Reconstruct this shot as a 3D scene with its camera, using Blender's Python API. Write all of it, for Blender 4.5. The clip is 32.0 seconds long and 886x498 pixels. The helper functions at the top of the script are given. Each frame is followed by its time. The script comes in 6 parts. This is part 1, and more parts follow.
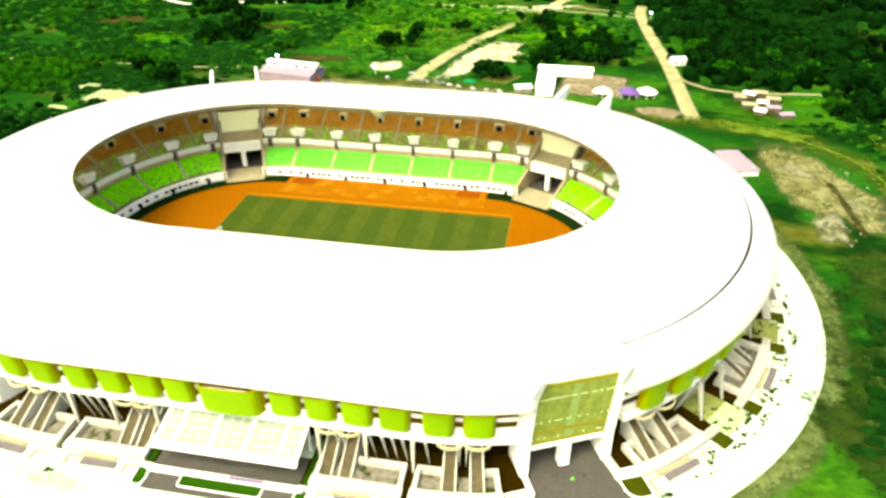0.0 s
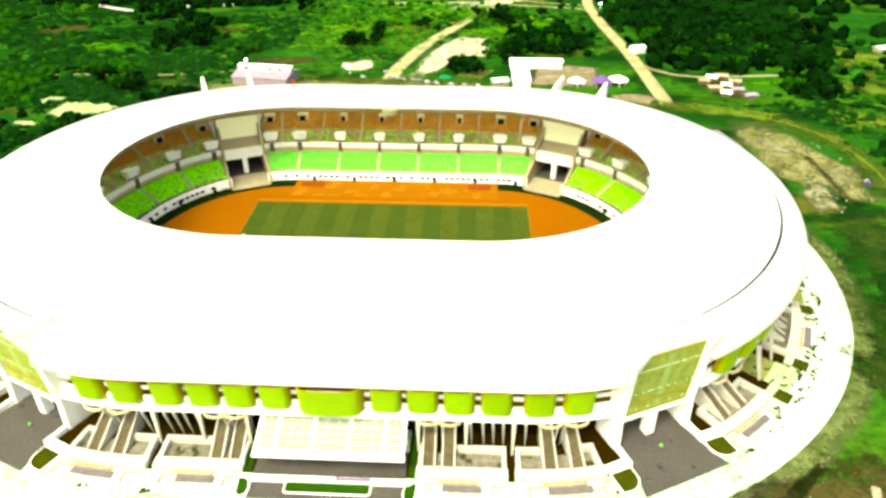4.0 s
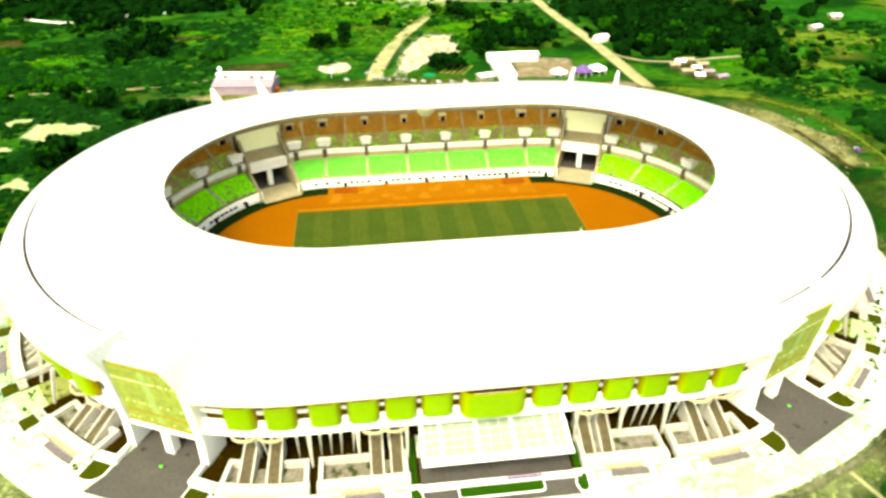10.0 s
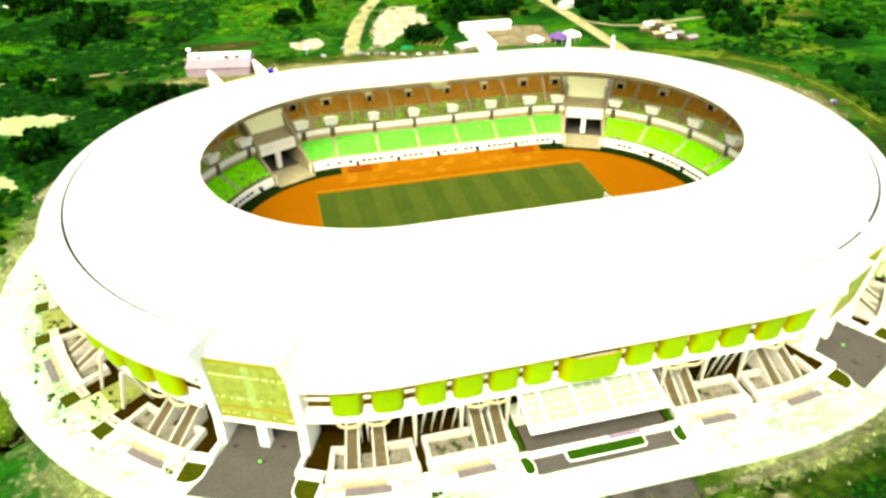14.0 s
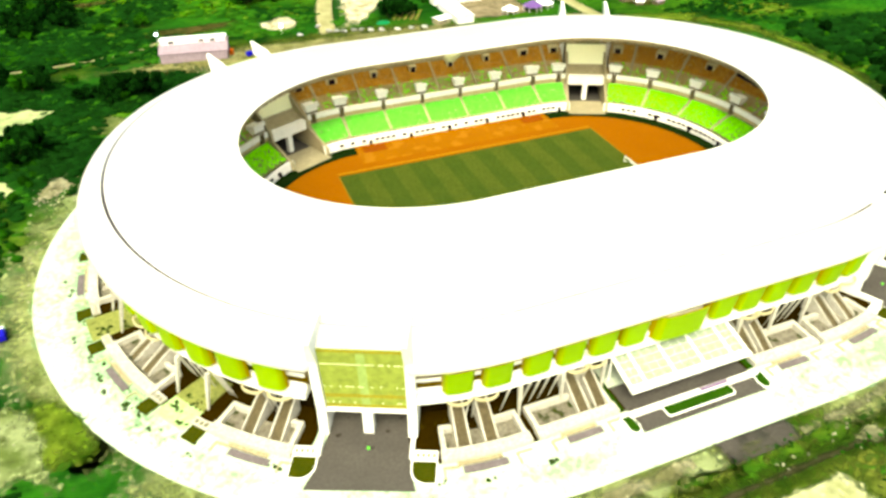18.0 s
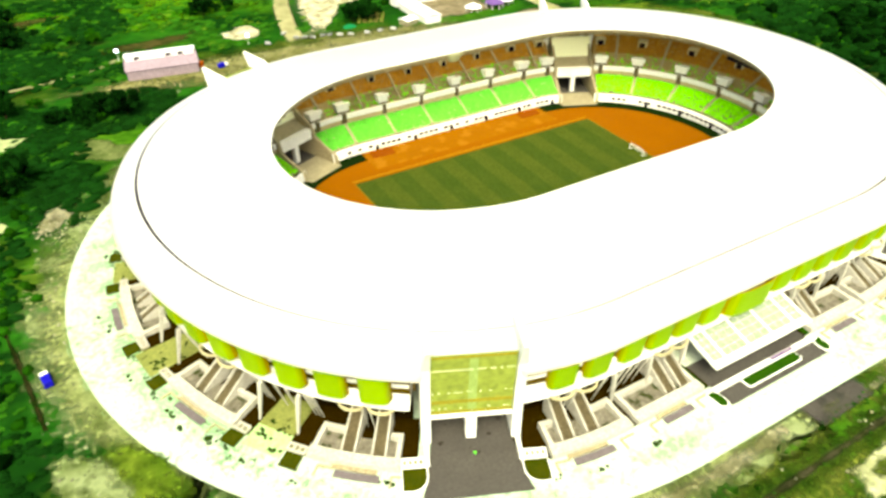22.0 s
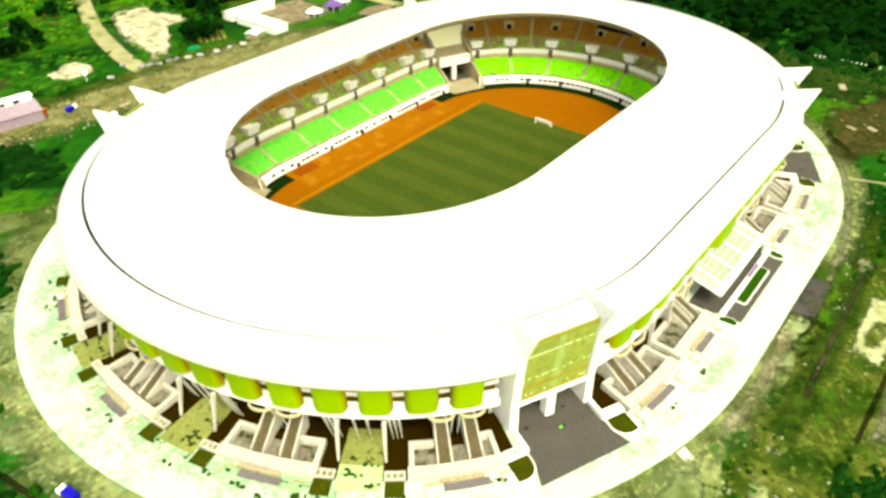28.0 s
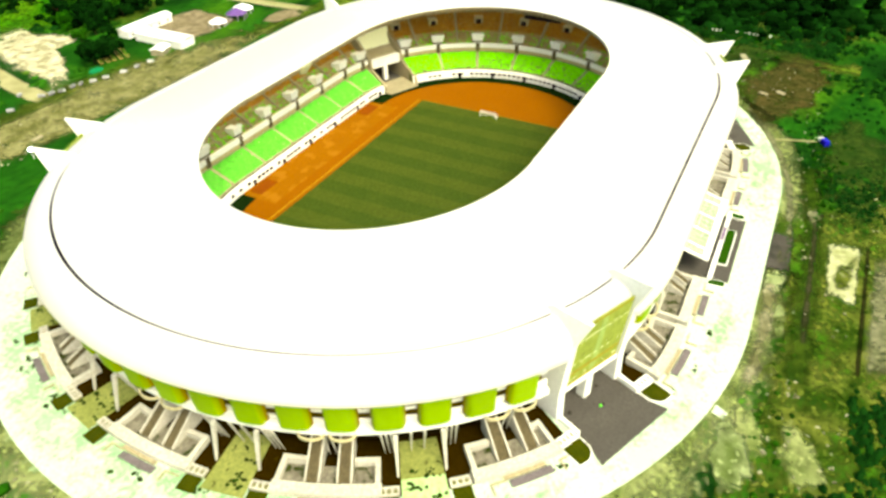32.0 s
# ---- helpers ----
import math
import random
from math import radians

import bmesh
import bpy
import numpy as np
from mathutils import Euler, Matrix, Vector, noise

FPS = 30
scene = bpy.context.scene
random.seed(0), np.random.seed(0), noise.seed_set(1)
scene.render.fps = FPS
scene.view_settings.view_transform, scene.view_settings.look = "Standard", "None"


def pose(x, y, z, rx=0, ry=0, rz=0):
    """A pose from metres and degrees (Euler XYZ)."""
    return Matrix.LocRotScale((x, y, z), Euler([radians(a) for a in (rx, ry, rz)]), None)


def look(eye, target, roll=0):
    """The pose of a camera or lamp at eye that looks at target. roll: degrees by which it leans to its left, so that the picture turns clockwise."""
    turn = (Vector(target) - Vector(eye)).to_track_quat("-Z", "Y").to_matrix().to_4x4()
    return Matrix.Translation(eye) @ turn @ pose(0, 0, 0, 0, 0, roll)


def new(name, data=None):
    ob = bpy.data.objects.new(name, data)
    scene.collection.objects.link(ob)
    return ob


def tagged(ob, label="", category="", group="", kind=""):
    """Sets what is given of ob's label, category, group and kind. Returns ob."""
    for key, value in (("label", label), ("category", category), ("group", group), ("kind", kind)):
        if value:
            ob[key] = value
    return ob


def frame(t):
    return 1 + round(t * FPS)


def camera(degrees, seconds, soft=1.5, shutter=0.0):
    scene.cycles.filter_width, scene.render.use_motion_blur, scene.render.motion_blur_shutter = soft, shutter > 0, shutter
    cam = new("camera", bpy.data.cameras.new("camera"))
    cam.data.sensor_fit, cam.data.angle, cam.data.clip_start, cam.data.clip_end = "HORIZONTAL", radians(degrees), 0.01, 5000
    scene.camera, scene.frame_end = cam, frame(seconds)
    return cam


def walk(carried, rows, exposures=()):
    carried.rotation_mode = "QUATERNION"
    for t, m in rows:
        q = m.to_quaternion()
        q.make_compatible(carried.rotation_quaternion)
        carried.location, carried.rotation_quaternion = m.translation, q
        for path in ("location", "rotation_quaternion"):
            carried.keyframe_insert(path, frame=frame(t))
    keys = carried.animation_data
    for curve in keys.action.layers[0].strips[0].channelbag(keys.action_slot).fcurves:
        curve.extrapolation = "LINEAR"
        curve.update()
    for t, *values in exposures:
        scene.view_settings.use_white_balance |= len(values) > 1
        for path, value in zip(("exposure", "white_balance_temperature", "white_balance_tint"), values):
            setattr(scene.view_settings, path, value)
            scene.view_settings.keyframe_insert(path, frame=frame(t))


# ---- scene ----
# ---- camera path: seconds, eye, yaw, pitch, roll ----
cam = camera(65.48, 32.0, soft=3.0)
PATH = [
    (0, 71.52, -206.86, 133.77, 10.129, -31.658, 0.120),
    (0.5, 66.88, -208.72, 134.00, 9.143, -31.700, 0.071),
    (1, 62.20, -210.37, 134.22, 7.911, -31.757, 0.067),
    (1.5, 57.51, -211.81, 134.41, 6.965, -31.786, 0.022),
    (2, 52.75, -212.98, 134.54, 6.084, -31.801, -0.018),
    (2.5, 47.91, -213.97, 134.65, 5.245, -31.830, -0.036),
    (3, 43.01, -214.81, 134.72, 4.386, -31.831, -0.066),
    (3.5, 38.06, -215.52, 134.83, 3.544, -31.851, -0.067),
    (5.5, 17.99, -217.16, 135.13, 0.327, -31.905, -0.101),
    (6, 13.01, -217.24, 135.22, -0.440, -31.908, -0.148),
    (6.5, 8.08, -217.17, 135.29, -1.225, -31.913, -0.167),
    (7, 3.19, -217.02, 135.33, -2.000, -31.933, -0.168),
    (7.5, -1.71, -216.81, 135.32, -2.772, -31.956, -0.167),
    (8, -6.60, -216.54, 135.31, -3.548, -31.963, -0.179),
    (8.5, -11.48, -216.16, 135.34, -4.314, -31.971, -0.193),
    (9, -16.34, -215.73, 135.40, -5.085, -31.991, -0.185),
    (9.5, -21.23, -215.19, 135.48, -5.896, -32.023, -0.220),
    (10, -26.11, -214.55, 135.61, -6.731, -32.117, -0.245),
    (10.5, -31.00, -213.86, 135.73, -7.600, -32.208, -0.205),
    (11, -35.95, -213.12, 135.83, -8.445, -32.290, -0.202),
    (11.5, -40.93, -212.29, 135.89, -9.346, -32.484, -0.243),
    (12, -45.88, -211.38, 135.88, -10.249, -32.779, -0.228),
    (12.5, -50.80, -210.45, 135.81, -11.176, -33.168, -0.260),
    (13, -55.69, -209.46, 135.68, -12.109, -33.550, -0.214),
    (13.5, -60.56, -208.36, 135.48, -13.005, -33.913, -0.229),
    (14, -65.34, -207.20, 135.22, -14.076, -34.273, -0.211),
    (14.5, -70.12, -206.00, 134.88, -15.384, -34.613, -0.126),
    (16.5, -89.58, -200.04, 134.74, -19.320, -36.072, -0.063),
    (17, -94.20, -198.29, 134.64, -20.116, -36.230, -0.102),
    (17.5, -98.79, -196.49, 134.51, -20.818, -36.237, -0.150),
    (18, -103.34, -194.63, 134.34, -21.528, -36.219, -0.195),
    (18.5, -107.92, -192.65, 134.18, -22.377, -36.188, -0.263),
    (19, -112.48, -190.62, 134.04, -23.265, -36.161, -0.291),
    (19.5, -116.99, -188.50, 133.89, -24.236, -36.149, -0.339),
    (20, -121.40, -186.29, 133.79, -25.176, -36.149, -0.371),
    (20.5, -125.74, -183.98, 133.76, -26.139, -36.132, -0.392),
    (21, -130.06, -181.63, 133.82, -27.143, -36.164, -0.399),
    (21.5, -134.38, -179.24, 133.95, -28.296, -36.174, -0.374),
    (22, -138.71, -176.75, 134.04, -29.726, -36.217, -0.357),
    (22.5, -143.03, -174.16, 134.03, -31.181, -36.225, -0.369),
    (23, -147.23, -171.54, 133.98, -32.755, -36.235, -0.348),
    (23.5, -151.35, -168.79, 133.99, -34.389, -36.245, -0.366),
    (24, -155.39, -165.96, 134.04, -36.161, -36.279, -0.392),
    (24.5, -159.35, -163.05, 134.06, -38.328, -36.308, -0.385),
    (25, -163.26, -160.08, 134.11, -40.758, -36.312, -0.397),
    (25.5, -167.10, -157.08, 134.16, -42.991, -36.310, -0.440),
    (27.5, -179.83, -143.31, 133.90, -48.120, -36.378, -0.841),
    (28, -182.77, -139.85, 134.07, -50.064, -36.420, -0.924),
    (28.5, -185.64, -136.39, 134.29, -51.939, -36.486, -1.033),
    (29, -188.33, -132.90, 134.54, -53.559, -36.516, -1.168),
    (29.5, -190.69, -129.37, 134.75, -54.728, -36.596, -1.151),
    (30, -192.79, -125.79, 134.95, -56.078, -36.665, -1.037),
    (30.5, -194.75, -122.11, 135.15, -57.681, -36.714, -0.960),
    (31, -196.72, -118.37, 135.35, -59.261, -36.801, -0.943),
    (31.5, -198.66, -114.55, 135.49, -60.653, -36.865, -0.937),
    (32, -200.70, -110.70, 135.62, -62.080, -36.914, -1.018),
]


def aim(x, y, z, yaw, pitch, roll):
    eye, a, b = Vector((x, y, z)), radians(yaw), radians(pitch)
    ahead = Vector((-math.sin(a) * math.cos(b), math.cos(a) * math.cos(b), math.sin(b)))
    return look(eye, eye + 100 * ahead, roll)


walk(cam, [(t, aim(*row)) for t, *row in PATH], exposures=[(0.0, 1.98, 8150, -9), (12.0, 1.93, 8150, -9), (20.0, 1.75, 8150, -9), (32.0, 1.61, 8150, -9)])

# ---- daylight ----
world = bpy.data.worlds.new("sky")
scene.world = world
world.use_nodes = True
wn, wl = world.node_tree.nodes, world.node_tree.links
wn.clear()
sky = wn.new("ShaderNodeTexSky")
sky.sky_type, sky.sun_disc = "NISHITA", False
sky.sun_elevation, sky.sun_rotation = radians(55), radians(210)
sky.air_density, sky.dust_density, sky.ozone_density = 0.8, 5.0, 0.5
back, outw = wn.new("ShaderNodeBackground"), wn.new("ShaderNodeOutputWorld")
back.inputs["Strength"].default_value = 0.15
wl.new(sky.outputs["Color"], back.inputs["Color"])
wl.new(back.outputs["Background"], outw.inputs["Surface"])
sun = new("sun", bpy.data.lights.new("sun", "SUN"))
sun.data.energy, sun.data.angle, sun.data.color = 1.2, radians(24), (1.0, 0.97, 0.9)
sun.matrix_world = look((-90, -156, 262), (0, 0, 0))


# ---- materials ----
def mat(name, base, other=None, scale=0.5, fine=6.0, rough=0.7, bump=0.0, metal=0.0, spread=0.5, stain=None, stain_scale=0.1, stain_at=0.62, by_object=0.0, by_island=0.0, spec=0.03, grainy=0.6):
    """A surface with broad patches, fine grain, optional stains and per-piece variation; scales are per metre."""
    m = bpy.data.materials.new(name)
    m.use_nodes = True
    n, l = m.node_tree.nodes, m.node_tree.links
    p = n["Principled BSDF"]
    p.inputs["Roughness"].default_value, p.inputs["Metallic"].default_value = rough, metal
    p.inputs["Specular IOR Level"].default_value = spec
    geo = n.new("ShaderNodeNewGeometry")

    def tex(s, detail=5.0):
        t = n.new("ShaderNodeTexNoise")
        t.inputs["Scale"].default_value, t.inputs["Detail"].default_value = s, detail
        l.new(geo.outputs["Position"], t.inputs["Vector"])
        return t

    def mix(fac, a, b):
        x = n.new("ShaderNodeMix")
        x.data_type = "RGBA"
        for sock, v in ((x.inputs["Factor"], fac), (x.inputs["A"], a), (x.inputs["B"], b)):
            if isinstance(v, (int, float)):
                sock.default_value = v
            elif isinstance(v, tuple):
                sock.default_value = (*v, 1.0)
            else:
                l.new(v, sock)
        return x.outputs["Result"]

    def ramp(v, lo, hi):
        r = n.new("ShaderNodeMapRange")
        r.inputs["From Min"].default_value, r.inputs["From Max"].default_value = lo, hi
        l.new(v, r.inputs["Value"])
        return r.outputs["Result"]

    other = other or tuple(c * 0.75 for c in base)
    broad = ramp(tex(scale).outputs["Fac"], 0.5 - spread / 2, 0.5 + spread / 2)
    col = mix(broad, base, other)
    grain = tex(fine, 3.0)
    col = mix(ramp(grain.outputs["Fac"], 0.3, 0.9), col, tuple(c * grainy for c in other))
    if stain:
        col = mix(ramp(tex(stain_scale, 6.0).outputs["Fac"], stain_at, stain_at + 0.06), col, stain)
    if by_object or by_island:
        src = n.new("ShaderNodeObjectInfo").outputs["Random"] if by_object else geo.outputs["Random Per Island"]
        hs = n.new("ShaderNodeHueSaturation")
        l.new(ramp(src, 0.0, 1.0), hs.inputs["Value"])
        hs.inputs["Value"].default_value = 1.0
        mr = hs.inputs["Value"].links[0].from_node
        amount = by_object or by_island
        mr.inputs["To Min"].default_value, mr.inputs["To Max"].default_value = 1 - amount, 1 + amount
        l.new(col, hs.inputs["Color"])
        col = hs.outputs["Color"]
    l.new(col, p.inputs["Base Color"])
    if bump:
        b = n.new("ShaderNodeBump")
        b.inputs["Strength"].default_value, b.inputs["Distance"].default_value = bump, 0.2
        l.new(grain.outputs["Fac"], b.inputs["Height"])
        l.new(b.outputs["Normal"], p.inputs["Normal"])
    return m


M_ROOF = mat("white_roof_metal", (0.86, 0.86, 0.86), (0.8, 0.81, 0.8), 0.05, 3.0, 0.55)
M_WHITE = mat("white_painted_concrete", (0.84, 0.84, 0.82), (0.76, 0.76, 0.72), 0.2, 3.0, 0.7)
M_WALL = mat("weathered_white_concrete", (0.52, 0.5, 0.45), (0.41, 0.395, 0.34), 0.15, 1.5, 0.75, stain=(0.34, 0.33, 0.27), stain_scale=0.35, stain_at=0.68)
M_GUTTER = mat("dark_gutter", (0.012, 0.007, 0.012), None, 0.5, 4.0, 0.6, spec=0.0)
M_PLAZA = mat("pale_plaza_paving", (0.58, 0.61, 0.52), (0.4, 0.52, 0.4), 0.03, 1.0, 0.8, stain=(0.4, 0.5, 0.36), stain_scale=0.06, stain_at=0.6)
M_ASPHALT = mat("grey_asphalt", (0.076, 0.07, 0.064), (0.05, 0.046, 0.042), 0.12, 1.2, 0.85, stain=(0.02, 0.016, 0.012), stain_scale=0.3, stain_at=0.64, grainy=0.85)
M_TRACK = mat("orange_running_track", (0.2, 0.069, 0.0022), (0.168, 0.055, 0.0018), 0.05, 1.0, 0.85, grainy=0.85)
M_STRAIGHT = mat("faded_orange_straight", (0.205, 0.078, 0.003), (0.172, 0.063, 0.0024), 0.06, 1.0, 0.85, grainy=0.88, stain=(0.22, 0.092, 0.007), stain_scale=0.16, stain_at=0.54)
M_PAD = mat("red_runoff_pad", (0.19, 0.046, 0.003), None, 0.2, 2.0, 0.85)
M_GRASS_A = mat("dark_mown_grass", (0.044, 0.065, 0.0102), (0.031, 0.053, 0.008), 0.1, 1.0, 0.9, spec=0.0)
M_GRASS_B = mat("light_mown_grass", (0.057, 0.075, 0.012), (0.04, 0.06, 0.009), 0.1, 1.0, 0.9, spec=0.0)
M_GREENSTRIP = mat("dark_green_strip", (0.006, 0.016, 0.003), None, 0.1, 1.0, 0.9, spec=0.0)
M_LINE = mat("pale_yellow_line", (0.2, 0.13, 0.012), None, 0.5, 4.0, 0.8)
M_SEAT = mat("lime_green_seats", (0.125, 0.55, 0.06), (0.105, 0.48, 0.048), 0.15, 1.6, 0.6, by_island=0.2)
M_SEAT_END = mat("yellow_lime_seats", (0.205, 0.74, 0.02), (0.175, 0.64, 0.016), 0.15, 1.6, 0.6, by_island=0.25)
M_SEAT_UP = mat("orange_brown_seats", (0.4, 0.185, 0.018), (0.29, 0.125, 0.012), 0.2, 1.6, 0.6, by_island=0.2)
M_CONC = mat("warm_concrete", (0.36, 0.31, 0.2), (0.28, 0.24, 0.15), 0.15, 1.2, 0.8)
M_TAN = mat("pale_tan_concrete", (0.5, 0.42, 0.22), (0.38, 0.32, 0.17), 0.2, 1.2, 0.8)
M_LIME = mat("lime_facade_panel", (0.19, 0.335, 0.01), (0.17, 0.3, 0.008), 0.08, 0.5, 0.5, by_object=0.08, grainy=0.92)
M_OLIVE = mat("yellow_green_screen", (0.255, 0.31, 0.062), (0.215, 0.265, 0.05), 0.3, 0.6, 0.6, stain=(0.27, 0.26, 0.03), stain_scale=0.22, stain_at=0.66)
# Yellow glow along the panel edges, put into the colour of their flanks.
M_YLIME = mat("yellow_lime_edge_glow", (0.235, 0.315, 0.006), (0.215, 0.285, 0.005), 0.08, 0.5, 0.5, grainy=0.9)
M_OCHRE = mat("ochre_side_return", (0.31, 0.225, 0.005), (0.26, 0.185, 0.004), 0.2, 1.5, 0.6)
M_LIME_END = mat("olive_lime_panel", (0.205, 0.335, 0.009), (0.185, 0.3, 0.007), 0.08, 0.5, 0.5, by_object=0.08, grainy=0.92)
# Darkened copy of the ochre: shade between the panels put into colour.
M_RECESS = mat("shaded_ochre_recess", (0.12, 0.075, 0.002), (0.08, 0.05, 0.0015), 0.2, 1.0, 0.8)
# Near-black brown: the shade under ledge and roof put into the colour.
M_DARK = mat("undercroft_shade", (0.01, 0.006, 0.0012), (0.007, 0.004, 0.001), 0.2, 1.0, 0.85, spec=0.0)
# Brown floor, darkened in its colour for the shade of deep pits.
M_PIT = mat("shaded_pit_brown", (0.02, 0.011, 0.0006), (0.013, 0.0075, 0.0005), 0.12, 0.8, 0.9, stain=(0.034, 0.024, 0.0015), stain_scale=0.15, stain_at=0.66, spec=0.0)
M_STAIR = mat("grey_brown_stair", (0.125, 0.102, 0.058), (0.09, 0.074, 0.042), 0.25, 1.0, 0.85)
M_COURT = mat("pale_green_court_paving", (0.26, 0.28, 0.085), (0.15, 0.17, 0.045), 0.12, 1.0, 0.85, stain=(0.014, 0.024, 0.002), stain_scale=0.42, stain_at=0.62)
M_MINT = mat("pale_mint_paving", (0.42, 0.66, 0.34), (0.3, 0.42, 0.16), 0.12, 1.0, 0.85, stain=(0.03, 0.06, 0.01), stain_scale=0.5, stain_at=0.66)
# Darker than the stands' concrete: shade between sparse seats put into the colour.
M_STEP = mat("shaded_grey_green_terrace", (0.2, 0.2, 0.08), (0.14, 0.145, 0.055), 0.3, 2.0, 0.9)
M_BROWNSTEP = mat("brown_terrace", (0.4, 0.27, 0.1), (0.3, 0.19, 0.07), 0.2, 1.5, 0.9)
M_BED = mat("dark_green_planting", (0.01, 0.042, 0.0028), (0.018, 0.058, 0.0035), 0.3, 2.0, 0.95, bump=0.4, spec=0.0)
M_OLIVEBED = mat("olive_planting", (0.05, 0.05, 0.003), (0.024, 0.034, 0.0025), 0.3, 2.0, 0.95, bump=0.4, spec=0.0)
M_GREY = mat("violet_grey_slab", (0.16, 0.135, 0.15), (0.11, 0.095, 0.1), 0.3, 2.0, 0.8)
# Stained concrete; its dark tones also hold the shade beside the terrace walls.
M_FLOOR = mat("stained_shaded_concrete", (0.23, 0.21, 0.175), (0.1, 0.092, 0.068), 0.3, 1.0, 0.85, stain=(0.026, 0.034, 0.008), stain_scale=0.3, stain_at=0.55)
M_BEIGE = mat("beige_fascia", (0.52, 0.47, 0.3), (0.42, 0.37, 0.22), 0.2, 1.5, 0.7)
M_BOARD = mat("cream_board", (0.84, 0.86, 0.6), (0.8, 0.82, 0.56), 0.1, 1.0, 0.6, grainy=0.95)
M_RIM = mat("brown_beige_fascia", (0.3, 0.25, 0.14), (0.18, 0.15, 0.08), 0.8, 2.0, 0.7)
M_POD = mat("pale_lime_lamp_pod", (0.34, 0.35, 0.2), (0.3, 0.3, 0.15), 0.3, 2.0, 0.6)
M_BLUE = mat("blue_tarpaulin", (0.006, 0.006, 0.4), None, 0.5, 3.0, 0.5)
M_PINK = mat("faded_pink_plate", (0.34, 0.17, 0.19), (0.24, 0.12, 0.12), 0.2, 2.0, 0.7)
M_PURPLE = mat("violet_canvas", (0.14, 0.075, 0.26), None, 0.5, 3.0, 0.6)
M_PINK = mat("pale_pink_sheet_roof", (0.3, 0.235, 0.285), (0.25, 0.195, 0.24), 0.1, 1.0, 0.6)
M_RUST = mat("dark_trunk_bark", (0.03, 0.02, 0.01), None, 1.0, 5.0, 0.9)
M_LEAF = mat("deep_green_leaves", (0.0008, 0.006, 0.0009), (0.002, 0.0128, 0.0014), 0.06, 0.6, 0.85, by_island=0.8, spec=0.0)
M_LEAF2 = mat("mid_green_leaves", (0.0035, 0.03, 0.0015), (0.01, 0.05, 0.0025), 0.06, 0.6, 0.85, by_island=0.55, spec=0.0)
M_CAR = mat("car_paint", (0.4, 0.4, 0.42), None, 0.3, 3.0, 0.3, by_object=0.6)
M_GLASS = mat("frosted_canopy_glazing", (0.31, 0.37, 0.28), (0.22, 0.27, 0.19), 0.25, 2.0, 0.3)


def lamp_glow():
    m = bpy.data.materials.new("lit_floodlight")
    m.use_nodes = True
    p = m.node_tree.nodes["Principled BSDF"]
    p.inputs["Emission Color"].default_value = (0.55, 0.75, 1.0, 1)
    p.inputs["Emission Strength"].default_value = 3.0
    return m


M_LAMP = lamp_glow()


def blend(n, l, f, a, b):
    x = n.new("ShaderNodeMix")
    x.data_type = "RGBA"
    l.new(f, x.inputs["Factor"])
    for sock, v in ((x.inputs["A"], a), (x.inputs["B"], b)):
        if isinstance(v, tuple):
            sock.default_value = (*v, 1.0)
        else:
            l.new(v, sock)
    return x.outputs["Result"]


def membrane(through_part, bright=1.0):
    """White roof sheeting that lets some daylight through to the stands."""
    m = bpy.data.materials.new("white_roof_sheeting")
    m.use_nodes = True
    n, l = m.node_tree.nodes, m.node_tree.links
    p, out = n["Principled BSDF"], n["Material Output"]
    tex = n.new("ShaderNodeTexNoise")
    tex.inputs["Scale"].default_value = 0.08
    l.new(blend(n, l, tex.outputs["Fac"], tuple(bright * c for c in (0.53, 0.54, 0.6)), tuple(bright * c for c in (0.56, 0.57, 0.63))), p.inputs["Base Color"])
    p.inputs["Roughness"].default_value = 0.5
    tr, mx = n.new("ShaderNodeBsdfTranslucent"), n.new("ShaderNodeMixShader")
    tr.inputs["Color"].default_value = (1.0, 0.96, 0.82, 1)
    mx.inputs["Fac"].default_value = through_part
    l.new(p.outputs["BSDF"], mx.inputs[1])
    l.new(tr.outputs["BSDF"], mx.inputs[2])
    l.new(mx.outputs["Shader"], out.inputs["Surface"])
    return m


M_SHEET, M_SHEET_END = membrane(0.67, 1.35), membrane(0.2)
M_SHEET_OUT = membrane(0.52, 1.1)


